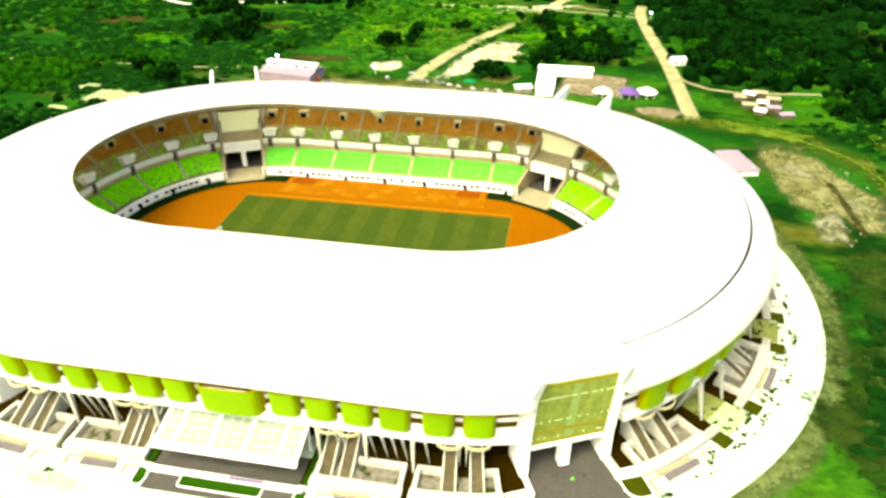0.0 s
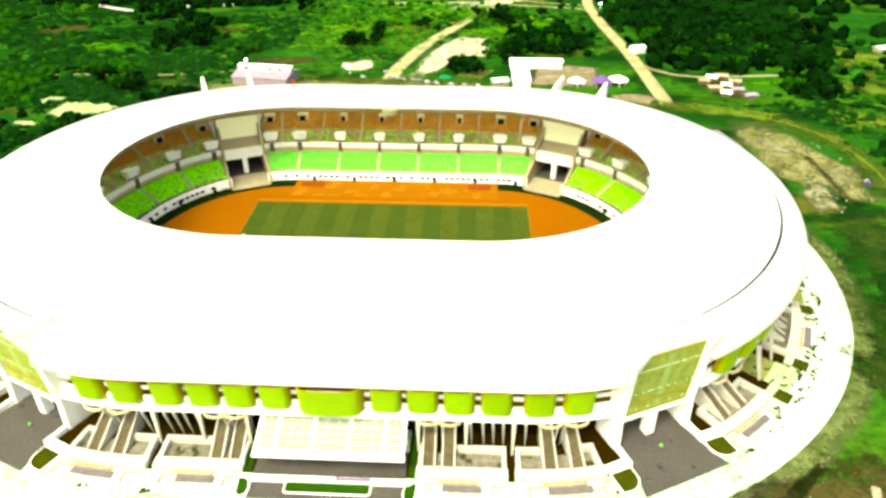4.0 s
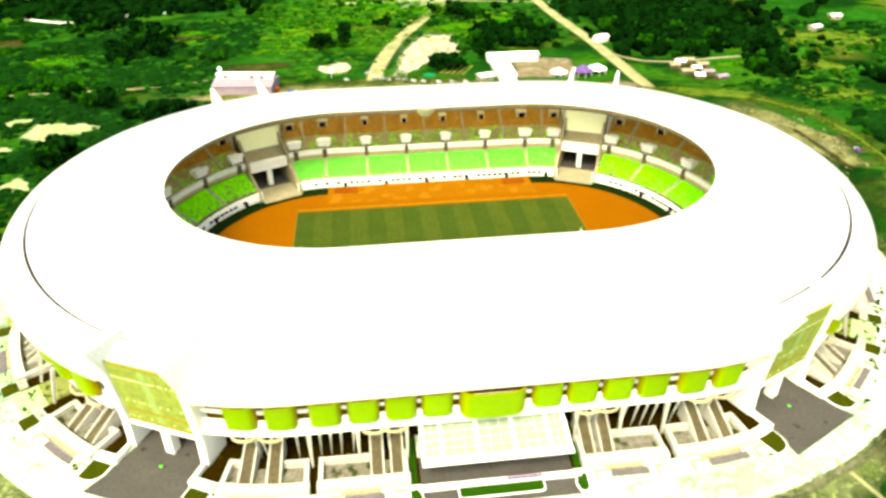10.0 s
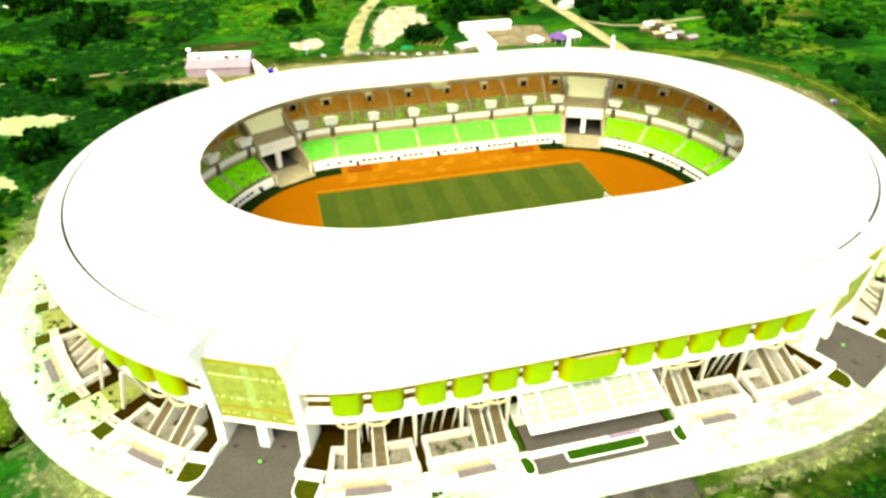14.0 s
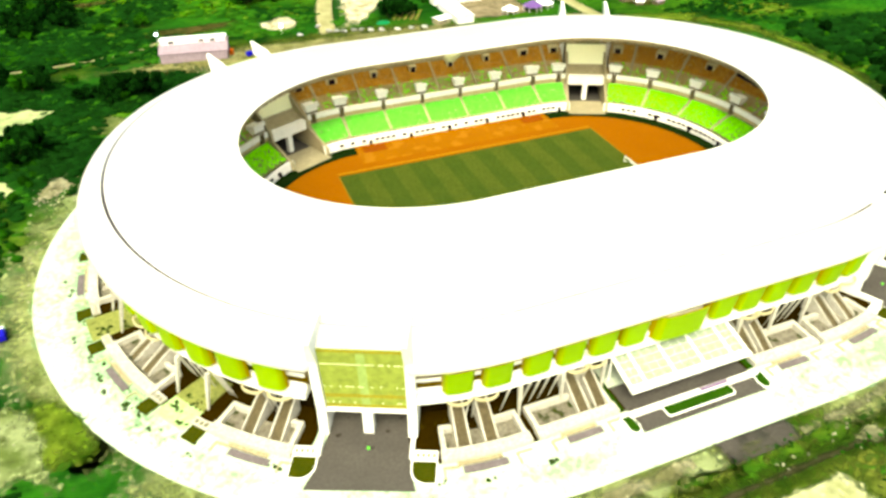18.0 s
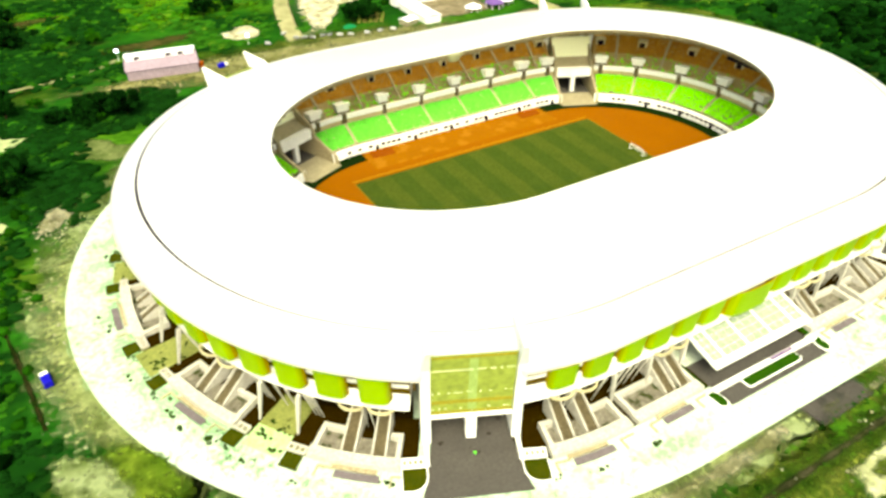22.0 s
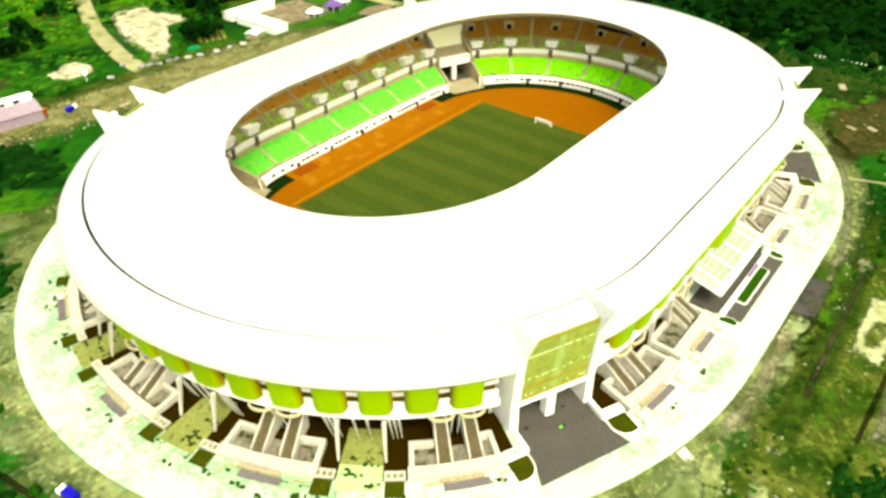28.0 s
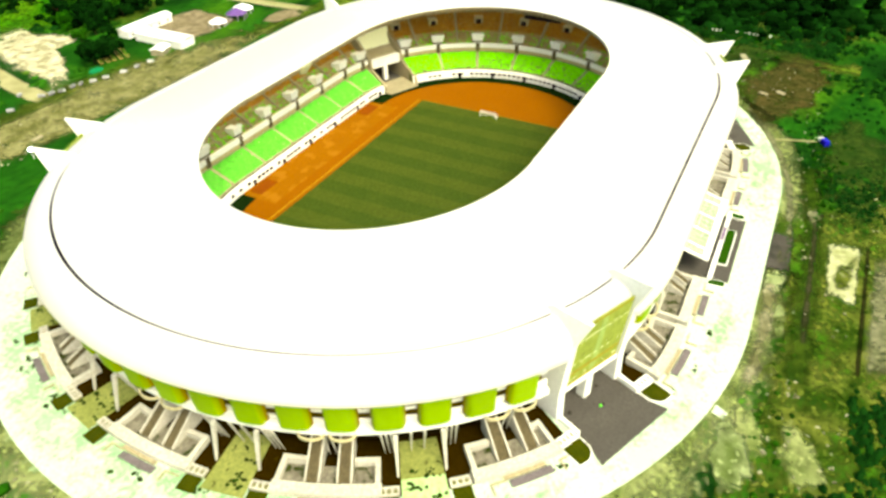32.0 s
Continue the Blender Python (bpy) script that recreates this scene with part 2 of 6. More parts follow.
def land_colour(n, l, geo):
    """Meadow, scrub, brown fields and dark thicket, mixed at three sizes: the colour and a relief."""

    def fac(scale, lo, hi, detail=6.0, warp=0.0, shift=0.0):
        mp = n.new("ShaderNodeMapping")
        mp.inputs["Location"].default_value = (shift, shift * 0.7, 0)
        mp.inputs["Scale"].default_value = (0.75, 1.15, 1.0)
        l.new(geo.outputs["Position"], mp.inputs["Vector"])
        t = n.new("ShaderNodeTexNoise")
        t.inputs["Scale"].default_value, t.inputs["Detail"].default_value, t.inputs["Distortion"].default_value = scale, detail, warp
        l.new(mp.outputs["Vector"], t.inputs["Vector"])
        r = n.new("ShaderNodeMapRange")
        r.inputs["From Min"].default_value, r.inputs["From Max"].default_value = lo, hi
        l.new(t.outputs["Fac"], r.inputs["Value"])
        return r.outputs["Result"], t.outputs["Fac"]

    col = blend(n, l, fac(0.02, 0.4, 0.6, 10.0, 0.3)[0], (0.005, 0.035, 0.0035), (0.014, 0.082, 0.006))
    col = blend(n, l, fac(0.014, 0.5, 0.68, 10.0, 0.5, 500)[0], col, (0.042, 0.122, 0.007))
    col = blend(n, l, fac(0.011, 0.56, 0.68, 10.0, 0.4, 300)[0], col, (0.075, 0.07, 0.012))
    col = blend(n, l, fac(0.028, 0.52, 0.6, 10.0, 0.4, 700)[0], col, (0.003, 0.018, 0.0025))
    fine, h = fac(0.3, 0.42, 0.78, 6.0)
    col = blend(n, l, fine, col, (0.004, 0.03, 0.003))
    return col, h


def earth(name, a=None, b=None, scale=0.06, reach=1.4, ragged=3.2, speck=True):
    """Open land; with colours a and b, a patch of bare earth that frays out into the grass by the mesh's fade."""
    m = bpy.data.materials.new(name)
    m.use_nodes = True
    n, l = m.node_tree.nodes, m.node_tree.links
    p = n["Principled BSDF"]
    p.inputs["Roughness"].default_value = 0.95
    p.inputs["Specular IOR Level"].default_value = 0.0
    geo = n.new("ShaderNodeNewGeometry")
    col, h = land_colour(n, l, geo)
    if a:
        def noise_of(s, d):
            t = n.new("ShaderNodeTexNoise")
            t.inputs["Scale"].default_value, t.inputs["Detail"].default_value = s, d
            l.new(geo.outputs["Position"], t.inputs["Vector"])
            return t.outputs["Fac"]

        def calc(op, x, y):
            c = n.new("ShaderNodeMath")
            c.operation = op
            for sock, v in zip(c.inputs, (x, y)):
                if isinstance(v, (int, float)):
                    sock.default_value = v
                else:
                    l.new(v, sock)
            return c.outputs["Value"]

        fade = n.new("ShaderNodeAttribute")
        fade.attribute_name = "fade"
        fray = calc("MULTIPLY", calc("SUBTRACT", calc("ADD", calc("MULTIPLY", noise_of(0.11, 10.0), 0.55), calc("MULTIPLY", noise_of(0.6, 6.0), 0.45)), 0.5), ragged * 1.25)
        f = calc("ADD", calc("MULTIPLY", calc("SUBTRACT", fade.outputs["Fac"], 0.3), reach * 2), fray)
        cl = n.new("ShaderNodeClamp")
        l.new(f, cl.inputs["Value"])

        def part_of(scale_, detail_, lo, hi):
            q = n.new("ShaderNodeMapRange")
            q.inputs["From Min"].default_value, q.inputs["From Max"].default_value = lo, hi
            l.new(noise_of(scale_, detail_), q.inputs["Value"])
            return q.outputs["Result"]

        own = blend(n, l, part_of(scale * 2, 10.0, 0.38, 0.62), a, b)
        col = own
        if speck:
            own = blend(n, l, part_of(0.22, 9.0, 0.48, 0.7), own, tuple(0.55 * c for c in b))
            col = blend(n, l, part_of(0.6, 6.0, 0.58, 0.74), own, tuple(min(0.8, 1.4 * c) for c in a))
        l.new(cl.outputs["Result"], p.inputs["Alpha"])
    l.new(col, p.inputs["Base Color"])
    bp = n.new("ShaderNodeBump")
    bp.inputs["Strength"].default_value, bp.inputs["Distance"].default_value = 0.6, 1.0
    l.new(h, bp.inputs["Height"])
    l.new(bp.outputs["Normal"], p.inputs["Normal"])
    return m


M_LAND = earth("wild_green_land")
M_ROAD = earth("pale_earth_road", (0.26, 0.25, 0.13), (0.19, 0.18, 0.085), 0.05, 2.0, 0.35, False)
M_DIRT = earth("pale_bare_earth", (0.36, 0.37, 0.22), (0.2, 0.215, 0.09), 0.06, 1.4, 4.0)
M_SCRUB = earth("olive_scrub_earth", (0.18, 0.215, 0.1), (0.07, 0.1, 0.026), 0.05, 1.0, 4.6)
M_RUBBLE = earth("grey_rubble", (0.13, 0.13, 0.075), (0.07, 0.078, 0.036), 0.08, 0.8, 4.4)
M_CHALK = earth("white_bare_earth", (0.44, 0.415, 0.29), (0.21, 0.195, 0.11), 0.07, 1.4, 4.4)
M_MOSS = earth("mossy_olive_ground", (0.082, 0.098, 0.017), (0.02, 0.045, 0.004), 0.05, 0.7, 5.0)
M_MEADOW = earth("bright_meadow_grass", (0.055, 0.14, 0.006), (0.012, 0.085, 0.003), 0.02, 0.7, 5.5)
M_TINT = earth("mint_stained_paving", (0.31, 0.53, 0.31), (0.22, 0.4, 0.19), 0.03, 0.55, 3.0, False)
# Near-black ground colour that stands for shade between the tree crowns.
M_UNDER = earth("woodland_shade", (0.001, 0.008, 0.0006), (0.0006, 0.005, 0.0004), 0.05, 1.0, 3.0, False)
M_PALE = earth("pale_rubble", (0.2, 0.19, 0.12), (0.1, 0.1, 0.045), 0.06, 0.8, 4.6)
M_YGREEN = earth("yellow_green_turf", (0.085, 0.122, 0.014), (0.038, 0.076, 0.006), 0.05, 0.9, 4.4)
M_WORN = earth("worn_olive_brown_earth", (0.165, 0.158, 0.07), (0.085, 0.088, 0.026), 0.05, 0.9, 4.2)
M_OLV = earth("grey_olive_earth", (0.1, 0.12, 0.042), (0.038, 0.062, 0.013), 0.04, 1.3, 3.6)
M_BANK = earth("overgrown_bank", (0.03, 0.052, 0.006), (0.012, 0.03, 0.003), 0.1, 1.0, 3.0)
M_MUD = earth("trench_mud", (0.034, 0.031, 0.017), (0.014, 0.018, 0.005), 0.12, 1.0, 3.0)
M_DITCH = earth("dark_ditch_earth", (0.016, 0.014, 0.005), (0.007, 0.013, 0.002), 0.1, 1.0, 3.0)
M_DIM = earth("dark_olive_meadow", (0.024, 0.042, 0.007), (0.009, 0.027, 0.004), 0.05, 0.9, 4.0)
M_STRAW = earth("pale_yellow_green_earth", (0.19, 0.215, 0.088), (0.09, 0.12, 0.033), 0.06, 0.9, 4.0)
M_YARD = earth("brown_yard_earth", (0.19, 0.155, 0.1), (0.12, 0.1, 0.055), 0.06, 1.6, 2.2)
M_BROWN = earth("brown_earth", (0.05, 0.042, 0.013), (0.022, 0.026, 0.006), 0.06, 0.9, 4.0)
M_POND = earth("milky_pond_water", (0.3, 0.34, 0.17), (0.22, 0.27, 0.12), 0.04, 2.2, 1.8)
M_GREYROAD = earth("grey_worn_asphalt", (0.055, 0.05, 0.045), (0.036, 0.034, 0.03), 0.06, 1.8, 2.0)


# ---- building helpers ----
def obj(name, bm, material, parent=None, label="", smooth=False):
    me = bpy.data.meshes.new(name)
    bm.to_mesh(me)
    bm.free()
    if smooth:
        for f in me.polygons:
            f.use_smooth = True
    for m in material if isinstance(material, (list, tuple)) else [material]:
        me.materials.append(m)
    ob = new(name, me)
    ob.parent = parent
    if label:
        ob["label"] = label
    return ob


def part(name, bm, material, parent, label="", smooth=False):
    return obj(name, bm, material, parent, label, smooth)


def empty(name, x=0.0, y=0.0, z=0.0, turn=0.0):
    e = new(name)
    e.matrix_basis = pose(x, y, z, 0, 0, turn)
    return e


def box(bm, x0, x1, y0, y1, z0, z1, m=None):
    vs = [bm.verts.new((x, y, z)) for z in (z0, z1) for x, y in ((x0, y0), (x1, y0), (x1, y1), (x0, y1))]
    if m is not None:
        for v in vs:
            v.co = m @ v.co
    for a in ((3, 2, 1, 0), (4, 5, 6, 7), (0, 1, 5, 4), (1, 2, 6, 5), (2, 3, 7, 6), (3, 0, 4, 7)):
        bm.faces.new([vs[i] for i in a])
    return vs


def prism(bm, pts, z0, z1, m=None):
    """An upright prism over the outline pts (counter-clockwise); z0 and z1 may be lists."""
    n = len(pts)
    z0 = z0 if isinstance(z0, (list, tuple)) else [z0] * n
    z1 = z1 if isinstance(z1, (list, tuple)) else [z1] * n
    lo = [bm.verts.new((x, y, z)) for (x, y), z in zip(pts, z0)]
    hi = [bm.verts.new((x, y, z)) for (x, y), z in zip(pts, z1)]
    if m is not None:
        for v in lo + hi:
            v.co = m @ v.co
    bm.faces.new(hi)
    bm.faces.new(lo[::-1])
    for i in range(n):
        j = (i + 1) % n
        bm.faces.new((lo[i], lo[j], hi[j], hi[i]))


def solid(pts, z0, z1):
    bm = bmesh.new()
    prism(bm, pts, z0, z1)
    return bm


def cuboid(x0, x1, y0, y1, z0, z1, bevel=0.0):
    bm = bmesh.new()
    box(bm, x0, x1, y0, y1, z0, z1)
    if bevel:
        bmesh.ops.bevel(bm, geom=bm.edges[:], offset=bevel, segments=1, affect="EDGES")
    return bm


def oval(half, ax, b, n=64, m=30, e=2.0):
    """Points of an oval with straight sides of 2*half and rounded ends; counter-clockwise from the east end's south."""
    pts = []
    for s in (1, -1):
        for i in range(n + 1):
            a = -math.pi / 2 + math.pi * i / n
            c, q = math.cos(a), math.sin(a)
            pts.append((s * (half + ax * abs(c) ** (2 / e)), s * b * math.copysign(abs(q) ** (2 / e), q)))
        for i in range(1, m):
            pts.append((s * (half - 2 * half * i / m), s * b))
    return pts


def rings(bm, curves, close=False, mats=None):
    """A surface through curves (lists of x, y, z), each closed on itself."""
    vs = [[bm.verts.new(p) for p in c] for c in curves]
    todo = list(zip(vs, vs[1:])) + ([(vs[-1], vs[0])] if close else [])
    for k, (a, b) in enumerate(todo):
        for i in range(len(a)):
            j = (i + 1) % len(a)
            f = bm.faces.new((a[i], a[j], b[j], b[i]))
            if mats:
                f.material_index = mats[k]


def lift(pts, z, dz=0.0):
    """The outline at height z, with dz more along the long sides."""
    b = max(abs(p[1]) for p in pts)
    return [(x, y, z + dz * (y / b) ** 2) for x, y in pts]


class Track:
    """An oval by arc length, counted from the east end's south tangent, counter-clockwise."""

    def __init__(self, half, ax, b):
        self.p = np.array(oval(half, ax, b, 240, 120))
        q = np.vstack([self.p, self.p[:1]])
        self.s = np.r_[0, np.cumsum(np.hypot(*np.diff(q, axis=0).T))]
        self.q, self.length = q, self.s[-1]

    def at(self, s):
        s = s % self.length
        x, y = np.interp(s, self.s, self.q[:, 0]), np.interp(s, self.s, self.q[:, 1])
        d = 0.5
        x2, y2 = (np.interp((s + d) % self.length, self.s, self.q[:, k]) for k in (0, 1))
        x1, y1 = (np.interp((s - d) % self.length, self.s, self.q[:, k]) for k in (0, 1))
        return float(x), float(y), math.degrees(math.atan2(y2 - y1, x2 - x1))

    def near(self, x, y):
        return float(self.s[int(np.argmin((self.p[:, 0] - x) ** 2 + (self.p[:, 1] - y) ** 2))])


def P(tr, s, d):
    """The place d metres outside the track at arc length s."""
    x, y, turn = tr.at(s)
    a = radians(turn)
    return x + d * math.sin(a), y - d * math.cos(a)


def ribbon(bm, tr, s0, s1, d0, d1, zb, zt0, zt1=None, step=3.0, zb1=None):
    """A solid that follows the track from s0 to s1, between the offsets d0 and d1; its top runs from zt0 at d0 to zt1 at d1."""
    zt1 = zt0 if zt1 is None else zt1
    zb1 = zb if zb1 is None else zb1
    n = max(1, int(math.ceil(abs(s1 - s0) / step)))
    rows = []
    for i in range(n + 1):
        s = s0 + (s1 - s0) * i / n
        a, b = P(tr, s, d0), P(tr, s, d1)
        rows.append([bm.verts.new((*a, zb)), bm.verts.new((*b, zb1)), bm.verts.new((*b, zt1)), bm.verts.new((*a, zt0))])
    for r, q in zip(rows, rows[1:]):
        for k in range(4):
            j = (k + 1) % 4
            bm.faces.new((r[k], r[j], q[j], q[k]))
    bm.faces.new(rows[0][::-1])
    bm.faces.new(rows[-1])
    return bm


def rib(*a, **k):
    return ribbon(bmesh.new(), *a, **k)


def blob(cx, cy, rx, ry, turn=0.0, rough=0.2, seed=0, n=40):
    """An uneven round outline."""
    rnd = random.Random(seed)
    ph = [rnd.uniform(0, 6.28) for _ in range(6)]
    c, s = math.cos(radians(turn)), math.sin(radians(turn))
    out = []
    for i in range(n):
        a = 2 * math.pi * i / n
        r = 1 + rough * sum(math.sin((k + 2) * a + ph[k]) / (k + 1.5) for k in range(6))
        x, y = rx * r * math.cos(a), ry * r * math.sin(a)
        out.append((cx + c * x - s * y, cy + s * x + c * y))
    return out


def band(pts, w):
    """The outline of a road of width w along the points."""
    left, right = [], []
    for i, (x, y) in enumerate(pts):
        x0, y0 = pts[max(i - 1, 0)]
        x1, y1 = pts[min(i + 1, len(pts) - 1)]
        dx, dy = x1 - x0, y1 - y0
        k = math.hypot(dx, dy)
        ww = w[i] if isinstance(w, (list, tuple)) else w
        left.append((x - dy / k * ww / 2, y + dx / k * ww / 2))
        right.append((x + dy / k * ww / 2, y - dx / k * ww / 2))
    return right + left[::-1]


def faded(name, loops, fades, material, close=True, cap=False):
    """A thin surface through loops of points with a fade value for each loop."""
    vs, fs, fd = [], [], []
    for lp, f in zip(loops, fades):
        vs += lp
        fd += list(f) if isinstance(f, (list, tuple)) else [f] * len(lp)
    n = len(loops[0])
    for k in range(len(loops) - 1):
        for i in range(n if close else n - 1):
            j = (i + 1) % n
            fs.append((k * n + i, k * n + j, (k + 1) * n + j, (k + 1) * n + i))
    if cap:
        fs.append(tuple(range((len(loops) - 1) * n, len(loops) * n)))
    a, b, c = (vs[i] for i in fs[0][:3])
    if (b[0] - a[0]) * (c[1] - b[1]) - (b[1] - a[1]) * (c[0] - b[0]) < 0:
        fs = [f[::-1] for f in fs]
    me = bpy.data.meshes.new(name)
    me.from_pydata(vs, [], fs)
    at = me.attributes.new("fade", "FLOAT", "POINT")
    at.data.foreach_set("value", fd)
    me.materials.append(material)
    return new(name, me)


LAYER = [-0.1]
LINES, PATCHES = [], []


def next_layer():
    """Each patch of ground cover lies 4 mm above the one before."""
    LAYER[0] += 0.004
    return LAYER[0]


def sheet(name, pts, z, material, label, category, kind="structure"):
    """A patch of ground cover that frays out towards its outline."""
    if name in ("bare_ground", "pond", "yard", "dirt_field", "building_ground", "brown_field", "levelled_ground", "dirt_patch", "asphalt_patch"):
        PATCHES.append(pts)
    cx, cy = sum(p[0] for p in pts) / len(pts), sum(p[1] for p in pts) / len(pts)
    z = next_layer()
    loops = [[(cx + (x - cx) * k, cy + (y - cy) * k, z) for x, y in pts] for k in (1.25, 1.0, 0.75, 0.4)]
    return tagged(faded(name, loops, (0.0, 0.3, 0.8, 1.0), material, cap=True), label, category, kind=kind)


def way(name, pts, w, z, material, label, category):
    """A road or path along the points, with frayed edges."""
    LINES.append((pts, w))
    z = next_layer()
    fine = []
    for (x0, y0), (x1, y1) in zip(pts, pts[1:]):
        k = max(1, int(math.hypot(x1 - x0, y1 - y0) / 12))
        fine += [(x0 + (x1 - x0) * i / k, y0 + (y1 - y0) * i / k) for i in range(k)]
    fine.append(pts[-1])
    for _ in range(3):
        fine = [fine[0]] + [tuple((a[k] + 2 * b[k] + c[k]) / 4 for k in (0, 1)) for a, b, c in zip(fine, fine[1:], fine[2:])] + [fine[-1]]
    loops = []
    for u in (-0.75, -0.45, 0.0, 0.45, 0.75):
        lp = []
        for i, (x, y) in enumerate(fine):
            x0, y0 = fine[max(i - 1, 0)]
            x1, y1 = fine[min(i + 1, len(fine) - 1)]
            k = math.hypot(x1 - x0, y1 - y0)
            lp.append((x - (y1 - y0) / k * w * u, y + (x1 - x0) / k * w * u, z))
        loops.append(lp)
    ob = faded(name, loops, (0.0, 0.5, 1.0, 0.5, 0.0), material, close=False)
    return tagged(ob, label, category, kind="structure")


# ---- ground ----
bm = bmesh.new()
box(bm, -2500, 2500, -2500, 2500, -6, -0.15)
tagged(obj("ground", bm, M_LAND), "wild green grassland with scrub and bare patches", "ground", kind="structure")
tagged(obj("plaza", solid(oval(36, 124, 121), -0.4, 0.0), M_PLAZA), "pale paved plaza round the stadium", "pavement", kind="structure")
EDGE = Track(36, 124, 121)


def verge(s0, s1, w, material, label, name="verge", z=None, across=(0.9, 0.75, 0.6, 0.35, 0.0)):
    """A strip of worn ground along the plaza, thinning out at both ends."""
    z = next_layer() if z is None else z
    n = int((s1 - s0) / 5)
    us = [i / n for i in range(n + 1)]
    loops = [[(*P(EDGE, s0 + (s1 - s0) * u, d * w), z) for u in us] for d in (-0.05, 0.3, 0.55, 0.8, 1.1)]
    fades = [[f * min(1.0, 5 * u, 5 * (1 - u)) for u in us] for f in across]
    tagged(faded(name, loops, fades, material, close=False), label, "ground", kind="structure")


# ---- field ----
tagged(obj("track_apron", solid(oval(42, 53.6, 56), 0.0, 0.03), M_GREENSTRIP), "dark green artificial strip round the track", "turf", kind="structure")
tagged(obj("running_track", solid(oval(42, 47.5, 49.2), 0.03, 0.06), M_TRACK), "orange synthetic running track", "running track", kind="structure")
for y0, y1, name in ((41.0, 55.9, "straight_runoff"), (-55.9, -41.0, "straight_runoff")):
    tagged(obj(name, cuboid(-44, 44, y0, y1, 0.03, 0.065), M_STRAIGHT), "orange run-off beside the running straight", "running track", kind="structure")
grass = empty("football_pitch")
tagged(grass, "striped green football pitch with mown bands", "pitch", kind="structure")
for i in range(16):
    w = 111.6 / 16
    part("grass_band", cuboid(-55.8 + w * i, -55.8 + w * (i + 1), -34.5, 34.5, 0.06, 0.095 if i % 2 else 0.09), M_GRASS_B if i % 2 else M_GRASS_A, grass)
for x0, x1, y0, y1 in ((-56.2, -55.8, -34.5, 34.5), (55.8, 56.2, -34.5, 34.5)):
    part("edge_line", cuboid(x0, x1, y0, y1, 0.06, 0.1), M_LINE, grass)
M_LANE, M_LANE_IN = mat("faded_lane_line", (0.22, 0.085, 0.003), None, 0.3, 3.0, 0.85), mat("ochre_lane_line", (0.4, 0.25, 0.018), None, 0.3, 3.0, 0.85)
bm = bmesh.new()
rings(bm, [lift(oval(42, 46.6, 46.6), 0.066), lift(oval(42, 46.9, 46.9), 0.066)])
tagged(obj("lane_line", bm, M_LANE), "faded ochre lane line on the running track", "track line", kind="structure")
for y0 in (-36.5, 36.1):
    tagged(obj("border_line", cuboid(-56.2, 56.2, y0, y0 + 0.4, 0.06, 0.075), M_LANE_IN), "ochre border line between pitch and track", "track line", kind="structure")
for s in (-1, 1):
    pad = empty("jump_pit", s * 36.3, 51.9, 0.065)
    tagged(pad, "reddish jumping pit with a pale kerb", "jump pit", group="jump pits")
    part("bed", cuboid(-4.6, 4.6, -2.3, 2.3, 0.0, 0.05), M_PAD, pad)
    for x0, x1, y0, y1 in ((-4.9, 4.9, -2.6, -2.3), (-4.9, 4.9, 2.3, 2.6), (-4.9, -4.6, -2.3, 2.3), (4.6, 4.9, -2.3, 2.3)):
        part("kerb", cuboid(x0, x1, y0, y1, 0.0, 0.12), M_PAD, pad)


def goal(x, turn):
    g = empty("football_goal", x, 0, 0.095, turn)
    tagged(g, "white football goal with a netted back", "goal", group="football goals")
    for y in (-3.66, 3.66):
        part("post", cuboid(-0.12, 0.12, y - 0.12, y + 0.12, 0, 2.44), M_WHITE, g)
        part("stay", cuboid(-0.1, 2.0, y - 0.05, y + 0.05, 0, 0.1), M_WHITE, g)
    part("crossbar", cuboid(-0.12, 0.12, -3.78, 3.78, 2.44, 2.68), M_WHITE, g)
    bm = bmesh.new()
    for i in range(15):
        y = -3.6 + 7.2 * i / 14
        box(bm, 1.9, 1.95, y - 0.03, y + 0.03, 0, 1.2)
    for z in (0.1, 0.6, 1.15):
        box(bm, 1.9, 1.95, -3.6, 3.6, z, z + 0.06)
    part("net", bm, M_WHITE, g)
    return g


goal(52.5, 0), goal(-52.5, 180)

# ---- roof ----
roof = empty("stadium_roof")
tagged(roof, "smooth white metal ring roof over the stands", "roof", kind="structure")
IN, RING, EAVE = (34.9, 57.4, 52.2, 35.4, 0.3), (42.6, 89.2, 91.3, 32.5, -1.5), (45.8, 94.4, 98.9, 25.7, -2.2)
GATES = ((-80.3, -87.3, -24.5), (80.3, -87.3, 24.5), (80.3, 87.3, 155.5), (-80.3, 87.3, 204.5))
NR, MR = 180, 60


def between(a, b, t, zt=None):
    v = [p + (q - p) * t for p, q in zip(a, b)]
    if zt is not None:
        v[3] = a[3] + (b[3] - a[3]) * zt
        v[4] = a[4] + (b[4] - a[4]) * zt
    return lift(oval(*v[:3], NR, MR), v[3], v[4])


def notch(pts, back=0.35):
    """Holds the roof behind the screens of the four gates."""
    out = []
    for x, y, z in pts:
        for gx, gy, turn in GATES:
            a = radians(turn)
            t = (x - gx) * math.cos(a) + (y - gy) * math.sin(a)
            o = (x - gx) * math.sin(a) - (y - gy) * math.cos(a)
            most = 0.11 * (z - 9) - back
            if abs(t) < 10.6 and o > most:
                x, y = x - (o - most) * math.sin(a), y + (o - most) * math.cos(a)
        out.append((x, y, z))
    return out


GROOVE, DEEP = 0.42, 0.64
RA, RB = (RING[0], RING[1] - GROOVE, RING[2] - GROOVE, RING[3], RING[4]), (RING[0], RING[1] + GROOVE, RING[2] + GROOVE, RING[3] - 0.06, RING[4])
sink = lambda c, k: [(x, y, z - DEEP * k) for x, y, z in c]
bm = bmesh.new()
